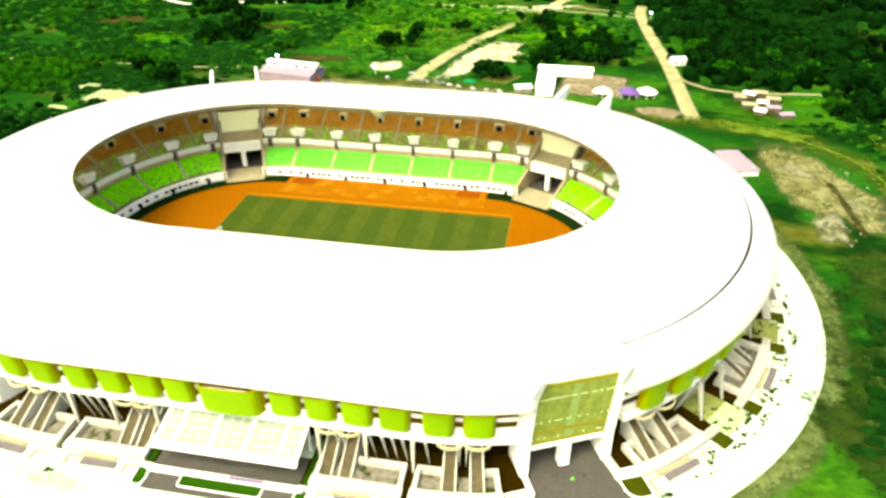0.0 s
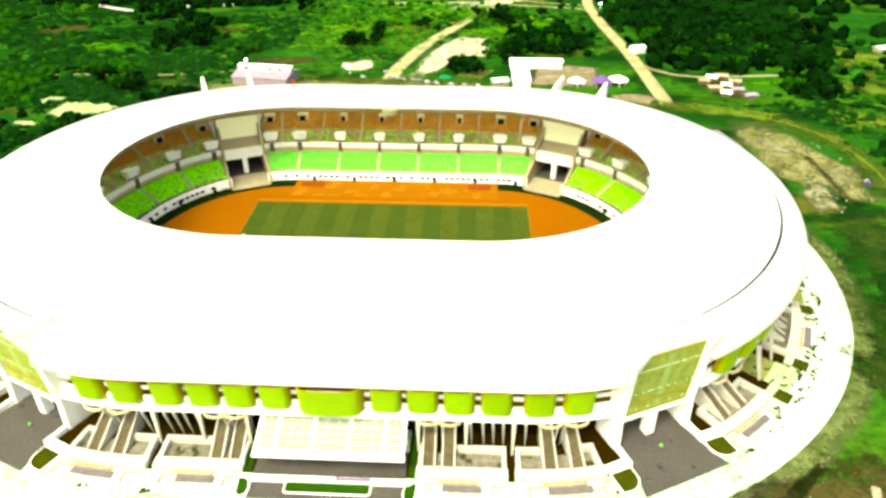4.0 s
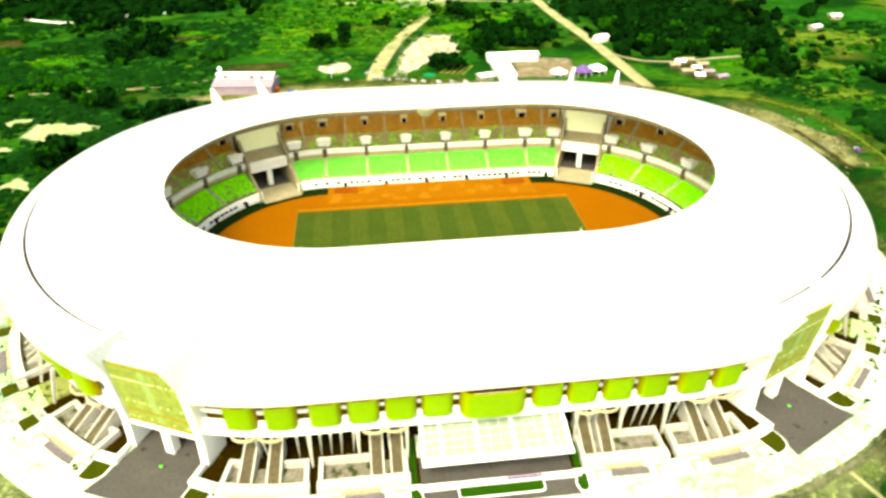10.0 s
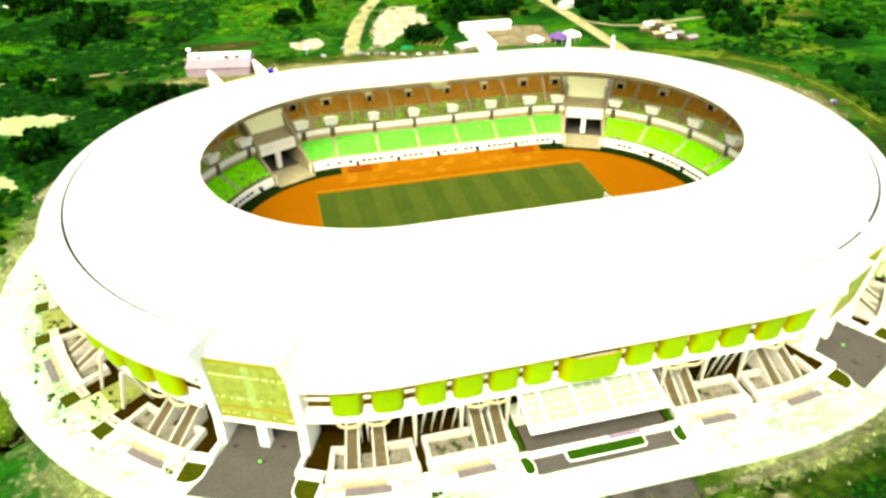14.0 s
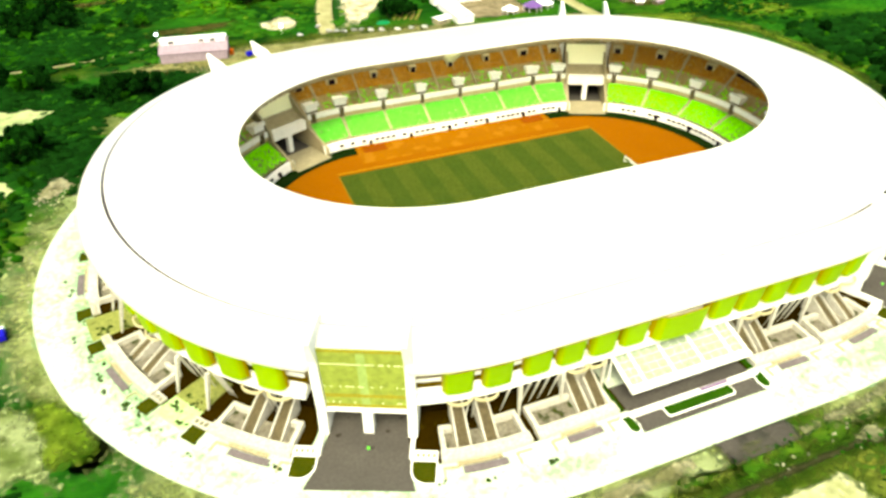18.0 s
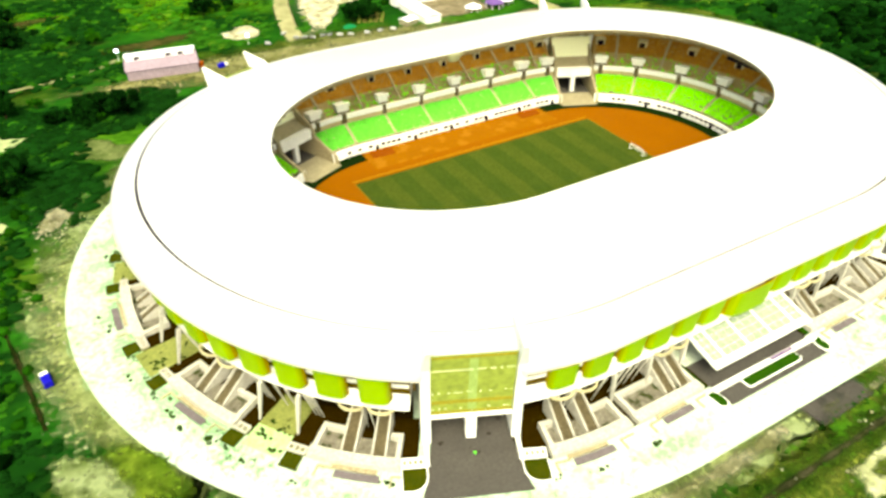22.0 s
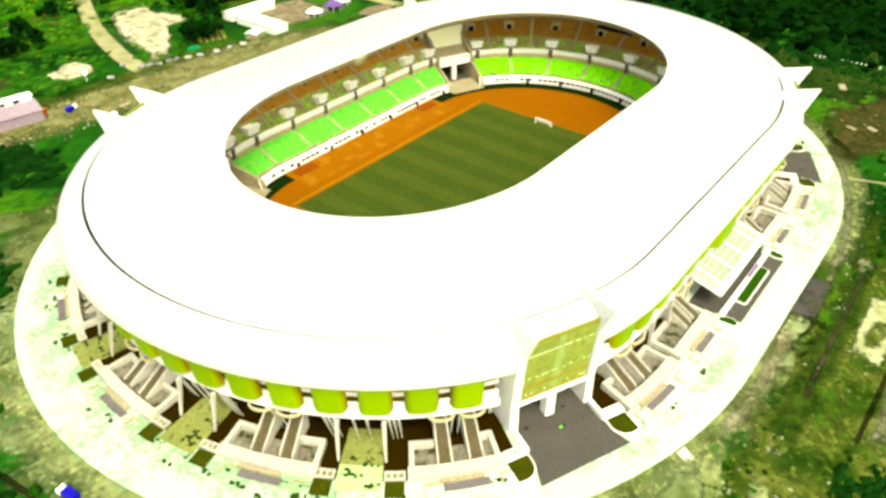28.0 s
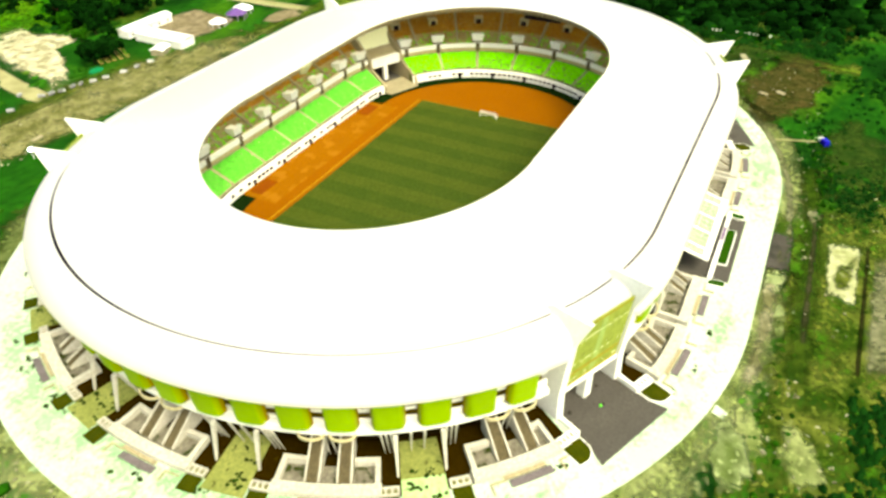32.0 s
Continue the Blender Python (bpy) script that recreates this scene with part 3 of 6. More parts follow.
rings(bm, [lift(oval(38, 62, 58, NR, MR), 32.6), lift(oval(*IN[:3], NR, MR), 35.2)])
top = [between(IN, RA, t, t ** 1.4) for t in (0.0, 0.1, 0.25, 0.4, 0.55, 0.7, 0.85, 1.0)]
rings(bm, [lift(oval(*IN[:3], NR, MR), 35.2), top[0]])
rings(bm, top, mats=[1] * 7)
ca, cb = between(RA, RB, 0), between(RA, RB, 1)
rings(bm, [ca, sink(ca, 1)])
rings(bm, [sink(ca, 1), sink(cb, 1)], mats=[2])
rings(bm, [sink(cb, 1), cb])
shell = [cb]
for k in range(1, 11):
    a = math.pi / 2 * k / 10
    shell.append(notch(between(RB, EAVE, math.sin(a), 1 - math.cos(a))))
shell += [notch(lift(oval(45.6, 93.4, 97.6, NR, MR), 25.2, -2.2)), notch(lift(oval(45, 88, 93, NR, MR), 27.2, -1.7), 0.8)]
rings(bm, shell, mats=[1] * (len(shell) - 1))
rings(bm, [shell[-1], lift(oval(38, 62, 58, NR, MR), 32.6)], mats=[3])
for f in bm.faces:
    if f.material_index == 3 and abs(f.calc_center_median().x) < 60:
        f.material_index = 1
    elif f.material_index == 1 and abs(f.calc_center_median().x) > 64:
        f.material_index = 4
part("roof_skin", bm, [M_ROOF, M_SHEET, M_GUTTER, M_SHEET_END, M_SHEET_OUT], roof, smooth=True)
bm = bmesh.new()
rings(bm, [lift(oval(35.0, 57.6, 52.4, NR, MR), z) for z in (35.25, 34.3)])
rings(bm, [lift(oval(35.4, 58.4, 53.2, NR, MR), z) for z in (34.3, 33.3)])
part("rim_fascia", bm, M_RIM, roof, "beige fascia under the inner roof edge")
RIM = Track(35.2, 57.9, 52.7)
bm = bmesh.new()
for i in range(104):
    s = RIM.length * i / 104
    ribbon(bm, RIM, s, s + 0.35, 0.3, 3.0, 32.9, 33.9, 33.7)
    ribbon(bm, RIM, s + 1.2, s + 2.6, 0.2, 0.9, 33.2, 33.9)
    if i % 3 == 0:
        ribbon(bm, RIM, s + 0.6, s + 1.9, -0.25, 0.5, 33.5, 34.5)
ribbon(bm, RIM, 0, RIM.length, 2.6, 3.0, 31.9, 32.3)
pod = bmesh.new()
for zz, k0, k1 in ((31.4, 0.55, 0.8), (32.6, 0.8, 1.0), (33.8, 1.0, 1.0)):
    ring = [(-1.5 + 4.4 * k0 * math.cos(math.pi * i / 16), 54.4 - 3.0 * k0 * math.sin(math.pi * i / 16)) for i in range(17)]
    prism(pod, ring[::-1], zz, zz + 1.1)
bmesh.ops.recalc_face_normals(pod, faces=pod.faces[:])
part("rim_pod", pod, M_POD, roof, "pale half-round lamp pod under the roof rim")
b = part("rim_truss", bm, M_RIM, roof, "small brackets and lamps of the roof rim")
b["kind"] = "stuff"

# ---- stands ----
BASE = Track(42, 53.5, 56)
LOW = [(2.6 + 0.8 * i, 3.7 + 0.37 * i) for i in range(12)]
UP = [(14.2 + 0.8 * i, 12.0 + 0.5 * i) for i in range(22)]
GAP = 7.6


def seat_rows(tr, spans, rows, pitch, high, keep, rnd):
    """All seats of the rows within the spans of arc length: verts and faces of small seat blocks."""
    vs, fs = [], []
    for s0, s1 in spans:
        for k, (d, z) in enumerate(rows):
            a, b = P(tr, s0, d), P(tr, s1, d)
            n = max(2, int(math.hypot(b[0] - a[0], b[1] - a[1]) / pitch))
            for i in range(n):
                if rnd.random() > keep(k, 0.5 * (s0 + s1)):
                    continue
                u0, u1 = s0 + (s1 - s0) * (i + 0.1) / n, s0 + (s1 - s0) * (i + 0.9) / n
                b0 = len(vs)
                pa, pb, pc, pd = P(tr, u0, d + 0.2), P(tr, u1, d + 0.2), P(tr, u1, d + 0.68), P(tr, u0, d + 0.68)
                vs += [(*pa, z), (*pb, z), (*pc, z), (*pd, z), (*pa, z + high * 0.55), (*pb, z + high * 0.55), (*pc, z + high), (*pd, z + high)]
                fs += [(b0 + 4, b0 + 5, b0 + 6, b0 + 7), (b0, b0 + 1, b0 + 5, b0 + 4), (b0 + 1, b0 + 2, b0 + 6, b0 + 5), (b0 + 2, b0 + 3, b0 + 7, b0 + 6), (b0 + 3, b0, b0 + 4, b0 + 7)]
    return vs, fs


def pieces(name, vs, fs, material, parent, label=""):
    me = bpy.data.meshes.new(name)
    me.from_pydata(vs, [], fs)
    me.materials.append(material)
    ob = new(name, me)
    ob.parent = parent
    ob["kind"] = "stuff"
    if label:
        ob["label"] = label
    return ob


def profile(tr, s0, s1, sec, material, parent, name, step=2.5, label=""):
    """A solid with the cross-section sec (offset, height), swept from s0 to s1."""
    bm = bmesh.new()
    n = max(2, int(math.ceil((s1 - s0) / step)))
    rows = []
    for i in range(n + 1):
        s = s0 + (s1 - s0) * i / n
        rows.append([bm.verts.new((*P(tr, s, d), z)) for d, z in sec])
    for r, q in zip(rows, rows[1:]):
        for k in range(len(sec)):
            j = (k + 1) % len(sec)
            bm.faces.new((r[k], q[k], q[j], r[j]))
    bm.faces.new(rows[0])
    bm.faces.new(rows[-1][::-1])
    bmesh.ops.recalc_face_normals(bm, faces=bm.faces[:])
    return part(name, bm, material, parent, label)


gate_s = sorted(BASE.near(x, y) for x, y in ((64, -51), (64, 51), (-64, 51), (-64, -51)))
rnd = random.Random(4)
for q in range(4):
    s0, s1 = gate_s[q] + GAP, gate_s[(q + 1) % 4] - GAP + (BASE.length if q == 3 else 0)
    curved = q in (0, 2)
    st = empty("grandstand")
    tagged(st, "two-tier grandstand with lime lower seats and orange-brown upper seats", "grandstand", group="grandstands")
    mids = 0.5 * (s0 + s1)
    sec = [(0, 0), (0.5, 3.5), (0.9, 3.5), (1.0, 2.9), (2.4, 2.9), (2.5, 3.7)]
    for d, z in LOW:
        sec += [(d, z), (d + 0.8, z)]
    sec += [(12.4, 8.2), (13.2, 8.2), (13.2, 0)]
    # Curved ends take the darkened steps, painting shade between their seats.
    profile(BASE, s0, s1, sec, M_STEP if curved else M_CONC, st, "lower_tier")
    profile(BASE, s0, s1, [(-0.12, 0), (-0.12, 1.2), (0.3, 3.6), (1.0, 3.6), (1.0, 3.4), (0.6, 3.4), (0.2, 1.2), (0.0, 0)], M_WHITE, st, "pitch_wall", label="white wall between track and seats")
    if curved:
        n = round((s1 - s0) / 15.0)
        aisles = [s0 + (s1 - s0) * i / n for i in range(1, n)]
    else:
        aisles = [mids + 17.7 * (i - 2.5) for i in range(6)]
    portals = [s0 + 2.6] + aisles + [s1 - 2.6]
    edges = [s0 + 0.6] + aisles + [s1 - 0.6]
    spans = [(a + 0.55, b - 0.55) for a, b in zip(edges, edges[1:]) if b - a > 3]
    keep = (lambda k, s: 0.72 + 0.025 * k) if curved else (lambda k, s: 0.985)
    for sp in spans:
        vs, fs = seat_rows(BASE, [sp], LOW, 0.55, 0.62, keep, rnd)
        pieces("seat_block", vs, fs, M_SEAT_END if curved else M_SEAT, st, "rows of lime green plastic seats")
    for a in aisles:
        part("aisle", rib(BASE, a - 0.5, a + 0.5, 2.4, 12.2, 2.0, 3.8, 8.25), M_CONC, st)
        part("wall_hatch", rib(BASE, a - 8.4, a - 7.0, -0.5, -0.1, 0.2, 1.9), M_GUTTER, st)
    for a in aisles:
        for k in range(-3, 4):
            if rnd.random() < 0.8:
                part("wall_slot", rib(BASE, a + k * 2.4 - 0.8, a + k * 2.4 + 0.8, -0.3, 0.3, 1.35, 2.15, 2.5), M_GUTTER, st, "dark slot in the pitch wall")
    profile(BASE, s0, s1, [(13.0, 10.1), (12.5, 10.2), (12.5, 12.2), (13.4, 12.2), (13.6, 10.1)], M_WHITE, st, "tier_front", label="white front band of the upper tier")
    profile(BASE, s0, s1, [(13.3, 8.2), (13.1, 8.3), (13.1, 10.1), (13.5, 10.1), (13.6, 8.2)], M_TAN, st, "concourse_wall", label="tan wall behind the lower seats")
    profile(BASE, s0, s1, [(1.05, 2.8), (1.05, 2.98), (2.45, 2.98), (2.45, 2.8)], M_GREENSTRIP, st, "front_gangway", label="dark gangway behind the pitch wall")
    sec = [(13.4, 9.0), (13.4, 12.0)]
    for d, z in UP:
        sec += [(d, z), (d + 0.8, z)]
    sec += [(32, 23), (32, 26), (33, 26), (33, 9)]
    profile(BASE, s0, s1, sec, M_BROWNSTEP, st, "upper_tier")
    sec = [(13.5, 12.03)]
    for d, z in UP[:8]:
        sec += [(d + 0.0, z + 0.03), (d + 0.8, z + 0.03)]
    profile(BASE, s0, s1, sec + [(20.6, 11.0), (13.5, 11.0)], M_TAN, st, "front_terrace", label="pale concrete front rows of the upper tier")
    ends = [s0] + aisles + [s1]
    uedge = [s0 + 0.5] + [0.5 * (a + b) for a, b in zip(ends, ends[1:])] + [s1 - 0.5]
    uspans = [(a + 0.5, b - 0.5) for a, b in zip(uedge, uedge[1:])]
    vs, fs = seat_rows(BASE, uspans, UP[8:], 0.8, 0.5, lambda k, s: 0.95, rnd)
    pieces("upper_seating", vs, fs, M_SEAT_UP, st, "rows of orange-brown seats")
    vs, fs = seat_rows(BASE, uspans, UP[:8], 0.8, 0.55, lambda k, s: 0.34 - 0.03 * k, rnd)
    pieces("front_row_seating", vs, fs, M_SEAT_END, st, "scattered lime green seats")
    for a, b in zip(ends, ends[1:]):
        m = 0.5 * (a + b)
        part("upper_aisle", rib(BASE, m - 0.35, m + 0.35, 14, 32, 11, 12.6, 23.5), M_CONC, st)
    for a in portals:
        pb = part("portal", rib(BASE, a - 1.7, a + 1.7, 13.9, 18.2, 11.5, 16.0, 15.6), M_WHITE, st, "white stair portal box")
        part("portal_door", rib(BASE, a - 0.8, a + 0.8, 12.3, 13.0, 8.6, 12.4), M_STAIR, pb)
        part("portal_hood", rib(BASE, a - 2.45, a + 2.45, 13.0, 14.6, 15.2, 16.7, 16.6), M_WHITE, pb, "broad white box over the portal")
        part("portal_face", rib(BASE, a - 2.0, a + 2.0, 13.2, 14.4, 13.4, 15.2), M_WHITE, pb)
        part("hood_gap", rib(BASE, a - 2.1, a + 2.1, 13.3, 13.9, 12.6, 13.4), M_STAIR, pb, "dark slot under the box")
        pb = part("upper_portal", rib(BASE, a - 1.5, a + 1.5, 24.2, 28.5, 17.6, 21.0), M_BEIGE, st, "small beige upper doorway")
        part("upper_opening", rib(BASE, a - 0.9, a + 0.9, 23.9, 24.2, 18.2, 20.4), M_GUTTER, pb)

board = empty("scoreboard", 98.6, -5.5, 29.0)
tagged(board, "long dark scoreboard hanging under the roof", "scoreboard")
part("housing", cuboid(0.0, 0.8, -8.8, 8.8, 0.0, 2.8, 0.08), M_STAIR, board)
part("display", cuboid(-0.06, 0.0, -8.5, 8.5, 0.2, 2.6), M_GUTTER, board, "black display face")
for y in (-6.5, 6.5):
    part("hanger", cuboid(0.25, 0.55, y - 0.15, y + 0.15, 2.8, 4.4), M_RIM, board)

# ---- facade ----
facade = empty("facade")
tagged(facade, "white facade ring with lime panels under the roof", "facade", kind="structure")
BAYLINE = Track(45.8, 88.7, 95)
mid, west = BAYLINE.near(0, -95), BAYLINE.near(-134.5, 0)
half = BAYLINE.length / 2
gs = [BAYLINE.near(*p) for p in ((-82.0, -88.0), (82.0, -88.0), (82.0, 88.0), (-82.0, 88.0))]
GW = 12.6
arcs = [(gs[0] + GW, gs[1] - GW + (BAYLINE.length if gs[1] < gs[0] else 0)), (gs[1] + GW, gs[2] - GW), (gs[2] + GW, gs[3] - GW), (gs[3] + GW, gs[0] - GW)]
for a, b in arcs:
    # The wall's near-black colour stands for the shade under the ledge.
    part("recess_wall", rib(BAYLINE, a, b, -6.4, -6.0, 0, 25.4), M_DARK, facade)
    part("ledge", rib(BAYLINE, a, b, -6.0, 0.9, 10.8, 12.9, 12.6), M_WHITE, facade)
    part("fascia_rail", rib(BAYLINE, a, b, -0.9, -0.2, 13.4, 14.6), M_WHITE, facade)
    part("upper_rail", rib(BAYLINE, a, b, -0.9, -0.4, 16.9, 17.7), M_WHITE, facade)
    # Back wall coloured as if already shaded by the panels.
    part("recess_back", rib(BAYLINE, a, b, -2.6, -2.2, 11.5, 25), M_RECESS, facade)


def bay_mesh(width, bulge, z0, z1, lean):
    """A bowed panel with rounded sides, open above, its face towards -y."""
    bm = bmesh.new()
    n = 18
    us = [math.sin(math.pi / 2 * (-1 + 2 * i / n)) for i in range(n + 1)]
    for depth in (0.0, -0.35):
        for z, o in ((z0, 0), (z1, lean)):
            for u in us:
                bm.verts.new((u * (width / 2 + depth), -(bulge * (0.86 * (1 - u ** 10) + 0.14 * (1 - u * u)) + o + depth - 0.9), z))
    bm.verts.ensure_lookup_table()
    k = n + 1
    V = bm.verts
    for i in range(n):
        f = bm.faces.new((V[i], V[i + 1], V[k + i + 1], V[k + i]))
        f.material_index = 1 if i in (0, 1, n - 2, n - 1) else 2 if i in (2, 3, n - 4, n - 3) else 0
        # Inner faces get the darkened ochre, painting shade into the open tops.
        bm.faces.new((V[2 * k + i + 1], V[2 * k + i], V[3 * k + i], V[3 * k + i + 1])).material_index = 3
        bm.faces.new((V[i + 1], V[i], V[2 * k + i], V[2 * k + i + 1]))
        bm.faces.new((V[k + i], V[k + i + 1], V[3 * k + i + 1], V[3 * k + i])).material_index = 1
    return bm


spots = [mid + x for x in (-60, -50.5, -40.2, -31.2, -22.3, -13.5, 13.5, 22.3, 31.2, 40.2, 50.5, 60)]
spots += [west + s * (5.1 + 10.2 * k) for s in (1, -1) for k in range(9)]
first, used = None, []
for s in spots + [s + half for s in spots]:
    px, py, turn = BAYLINE.at(s)
    if first is None:
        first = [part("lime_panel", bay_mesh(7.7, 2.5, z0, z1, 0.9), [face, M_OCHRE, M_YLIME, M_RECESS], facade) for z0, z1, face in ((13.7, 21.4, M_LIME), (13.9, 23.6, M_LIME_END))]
        o = first[0]
    elif len(used) == 12:
        o = first[1]
    else:
        o = first[int(abs(py) < 90)].copy()
        scene.collection.objects.link(o)
    used.append(s)
    out = 0.9 if abs(py) < 90 else 0.0
    o.matrix_basis = pose(px + out * math.sin(radians(turn)), py - out * math.cos(radians(turn)), 0, 0, 0, turn)
for s in (mid, mid + half):
    px, py, turn = BAYLINE.at(s)
    part("wide_lime_panel", bay_mesh(16.4, 3.6, 12.8, 21.4, 0.9), [M_LIME, M_OCHRE, M_YLIME, M_RECESS], facade).matrix_basis = pose(px, py, 0, 0, 0, turn)


def pole(bm, a, b, r0, r1, n=6):
    """A tapered pole from a to b."""
    a, b = Vector(a), Vector(b)
    w = (b - a).normalized()
    u = w.orthogonal().normalized()
    v = w.cross(u)
    ra = [bm.verts.new(a + r0 * (math.cos(t) * u + math.sin(t) * v)) for t in (2 * math.pi * i / n for i in range(n))]
    rb = [bm.verts.new(b + r1 * (math.cos(t) * u + math.sin(t) * v)) for t in (2 * math.pi * i / n for i in range(n))]
    for i in range(n):
        j = (i + 1) % n
        bm.faces.new((ra[i], ra[j], rb[j], rb[i]))
    bm.faces.new(ra[::-1])
    bm.faces.new(rb)


def strut(s, ds=0.0):
    bm = bmesh.new()
    pole(bm, (*P(BAYLINE, s, 0.9), 10.6), (*P(BAYLINE, s + ds, -2.2), 0.0), 0.34, 0.1)
    return part("raking_strut", bm, M_WALL, facade)


def pillar(s, d=2.2, out=2.6):
    """A white pillar under the ledge whose foot stands farther out than its head."""
    bm = bmesh.new()
    foot = [P(BAYLINE, s + a, d + out + b) for a, b in ((-0.22, -0.7), (0.22, -0.7), (0.22, -0.2), (-0.22, -0.2))]
    head = [P(BAYLINE, s + a, d + b) for a, b in ((-0.5, -1.0), (0.5, -1.0), (0.5, 0.1), (-0.5, 0.1))]
    vs = [bm.verts.new((*p, 0.0)) for p in foot] + [bm.verts.new((*p, 10.8)) for p in head]
    for f in ((3, 2, 1, 0), (4, 5, 6, 7), (0, 1, 5, 4), (1, 2, 6, 5), (2, 3, 7, 6), (3, 0, 4, 7)):
        bm.faces.new([vs[k] for k in f])
    bmesh.ops.recalc_face_normals(bm, faces=bm.faces[:])
    return part("pillar", bm, M_WALL, facade)


def scallop(s):
    """The curved white lip under a panel, over a pair of stairs."""
    px, py, turn = BAYLINE.at(s)
    bm = bmesh.new()
    n = 12
    rim = [(3.2 * math.cos(math.pi * i / n), -2.0 * math.sin(math.pi * i / n)) for i in range(n + 1)]
    prism(bm, (rim + [(0.86 * x, 0.8 * y) for x, y in rim[::-1]])[::-1], 10.6, 11.3)
    o = part("curved_lip", bm, M_BEIGE, facade)
    o.matrix_basis = pose(px, py - 0.0, 0, 0, 0, turn)
    o.location.x += 0.7 * math.sin(radians(turn))
    o.location.y -= 0.7 * math.cos(radians(turn))


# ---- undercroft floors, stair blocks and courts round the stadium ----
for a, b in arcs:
    # Lies flat at plaza level; only its dark colour suggests shaded pits.
    tagged(obj("undercroft_floor", rib(BAYLINE, a - 2.0, b + 2.0, -6.2, 9.6, -0.05, 0.03), M_PIT), "flat brown floor under the facade, pit shade put into its colour", "floor", kind="structure")


def flight(parent, s, w=2.6):
    n = 22
    sec = [(5.8, 0.03)]
    for i in range(n):
        sec += [(5.8 - 10.2 * i / n, 0.3 + 5.6 * (i + 1) / n), (5.8 - 10.2 * (i + 1) / n, 0.3 + 5.6 * (i + 1) / n)]
    profile(BAYLINE, s - w / 2, s + w / 2, sec + [(-4.4, 0.03)], M_STAIR, parent, "stair_flight", label="grey-brown stair flight")
    for e in (-1, 1):
        a, b = sorted((s + e * (w / 2), s + e * (w / 2 + 0.4)))
        part("stringer_wall", rib(BAYLINE, a, b, -4.4, 6.0, 0.02, 6.7, 0.9), M_WALL, parent)


def stair_block(sc, stairs=(-3.5, 3.5), s0=-11.3, s1=11.3, slab=0.0):
    g = empty("stair_block", *P(BAYLINE, sc, 4), 0)
    inv = g.matrix_basis.inverted()
    tagged(g, "white walled terrace with two stair flights to the stands", "stairs", group="stair blocks")
    R = lambda *a, **k: rib(BAYLINE, *a, **k)
    floor = part("terrace_floor", R(sc + s0 + 0.8, sc + s1 - 0.8, 1.4, 7.0, 0.03, 0.2), M_FLOOR, g, "pale floor with stains and painted wall shade")
    lo, hi = sc + stairs[0] - 1.9, sc + stairs[1] + 1.9
    part("rear_wall", R(sc + s0, lo, 0.2, 1.4, 0.03, 2.0), M_WALL, g)
    part("rear_wall", R(hi, sc + s1, 0.2, 1.4, 0.03, 2.0), M_WALL, g)
    part("side_wall", R(sc + s0, sc + s0 + 1.1, 1.4, 7.0, 0.03, 2.0, 1.7), M_WALL, g)
    part("side_wall", R(sc + s1 - 1.1, sc + s1, 1.4, 7.0, 0.03, 2.0, 1.7), M_WALL, g)
    part("front_parapet", R(sc + s0 - 0.3, sc + s1 + 0.3, 7.0, 9.9, 0.03, 1.7), M_WALL, g, "broad white front parapet")
    part("planter_box", R(sc - 5.5 + slab, sc + 4.0 + slab, 10.0, 11.0, 0.0, 0.5), M_CONC, g)
    part("grey_slab", R(sc - 4.6 + slab, sc + 4.8 + slab, 11.3, 13.2, 0.0, 0.35), M_GREY, g, "violet-grey stone slab")
    for e in (-8.6 + slab, 7.0 + slab):
        part("frame_kerb", R(sc + e, sc + e + 3.6, 11.0, 11.3, 0, 0.4), M_CONC, g)
        part("frame_kerb", R(sc + e, sc + e + 0.3, 11.3, 14.0, 0, 0.4), M_CONC, g)
    for e in stairs:
        flight(g, sc + e)
        scallop(sc + e)
    for e in (-0.7, 0.5):
        strut(sc + 0.5 * sum(stairs) + e * 1.4)
    # Near-black sheet painting the shaded hole between the two flights.
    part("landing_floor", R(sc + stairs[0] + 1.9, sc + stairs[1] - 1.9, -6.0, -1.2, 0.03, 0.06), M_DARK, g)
    for o in g.children:
        o.matrix_parent_inverse = inv
    return g


def court(sc, w=9.6, washed=False):
    tagged(obj("court", rib(BAYLINE, sc - w / 2, sc + w / 2, -5.0, 12.0, 0.0, 0.12), M_COURT), "pale green stained court between dark pits", "pavement", kind="structure")
    if washed:
        tagged(obj("court_apron", rib(BAYLINE, sc - w / 2 + 0.02, sc + w / 2 - 0.02, 5.5, 12.2, 0.05, 0.13), M_MINT), "pale mint outer half of the court", "pavement", kind="structure")
    for e in (-w / 2 - 0.5, w / 2 + 0.5):
        pillar(sc + e)
    for e in (-1.8, 1.3):
        strut(sc + e)


def balustrade(s0, s1):
    g = empty("balustrade", *P(BAYLINE, 0.5 * (s0 + s1), 9.0), 0)
    inv = g.matrix_basis.inverted()
    tagged(g, "white pierced balustrade at the end of a pit", "balustrade", group="balustrades")
    part("base_slab", rib(BAYLINE, s0, s1, 7.6, 9.8, 0.03, 0.4), M_STEP, g)
    for d in (7.6, 9.4):
        part("top_rail", rib(BAYLINE, s0, s1, d, d + 0.4, 0.4, 1.1), M_WALL, g)
    n = max(3, int((s1 - s0) / 1.3))
    for i in range(n + 1):
        s = s0 + (s1 - s0 - 0.4) * i / n
        part("baluster", rib(BAYLINE, s, s + 0.4, 8.0, 9.4, 0.4, 1.1), M_WALL, g)
    for o in g.children:
        o.matrix_parent_inverse = inv
    b = tagged(obj("planting_bed", rib(BAYLINE, s0 + 0.2, s1 - 0.2, 9.9, 14.0, 0.0, 0.3), M_OLIVEBED), "olive green planting bed", "planting bed", group="planting beds")


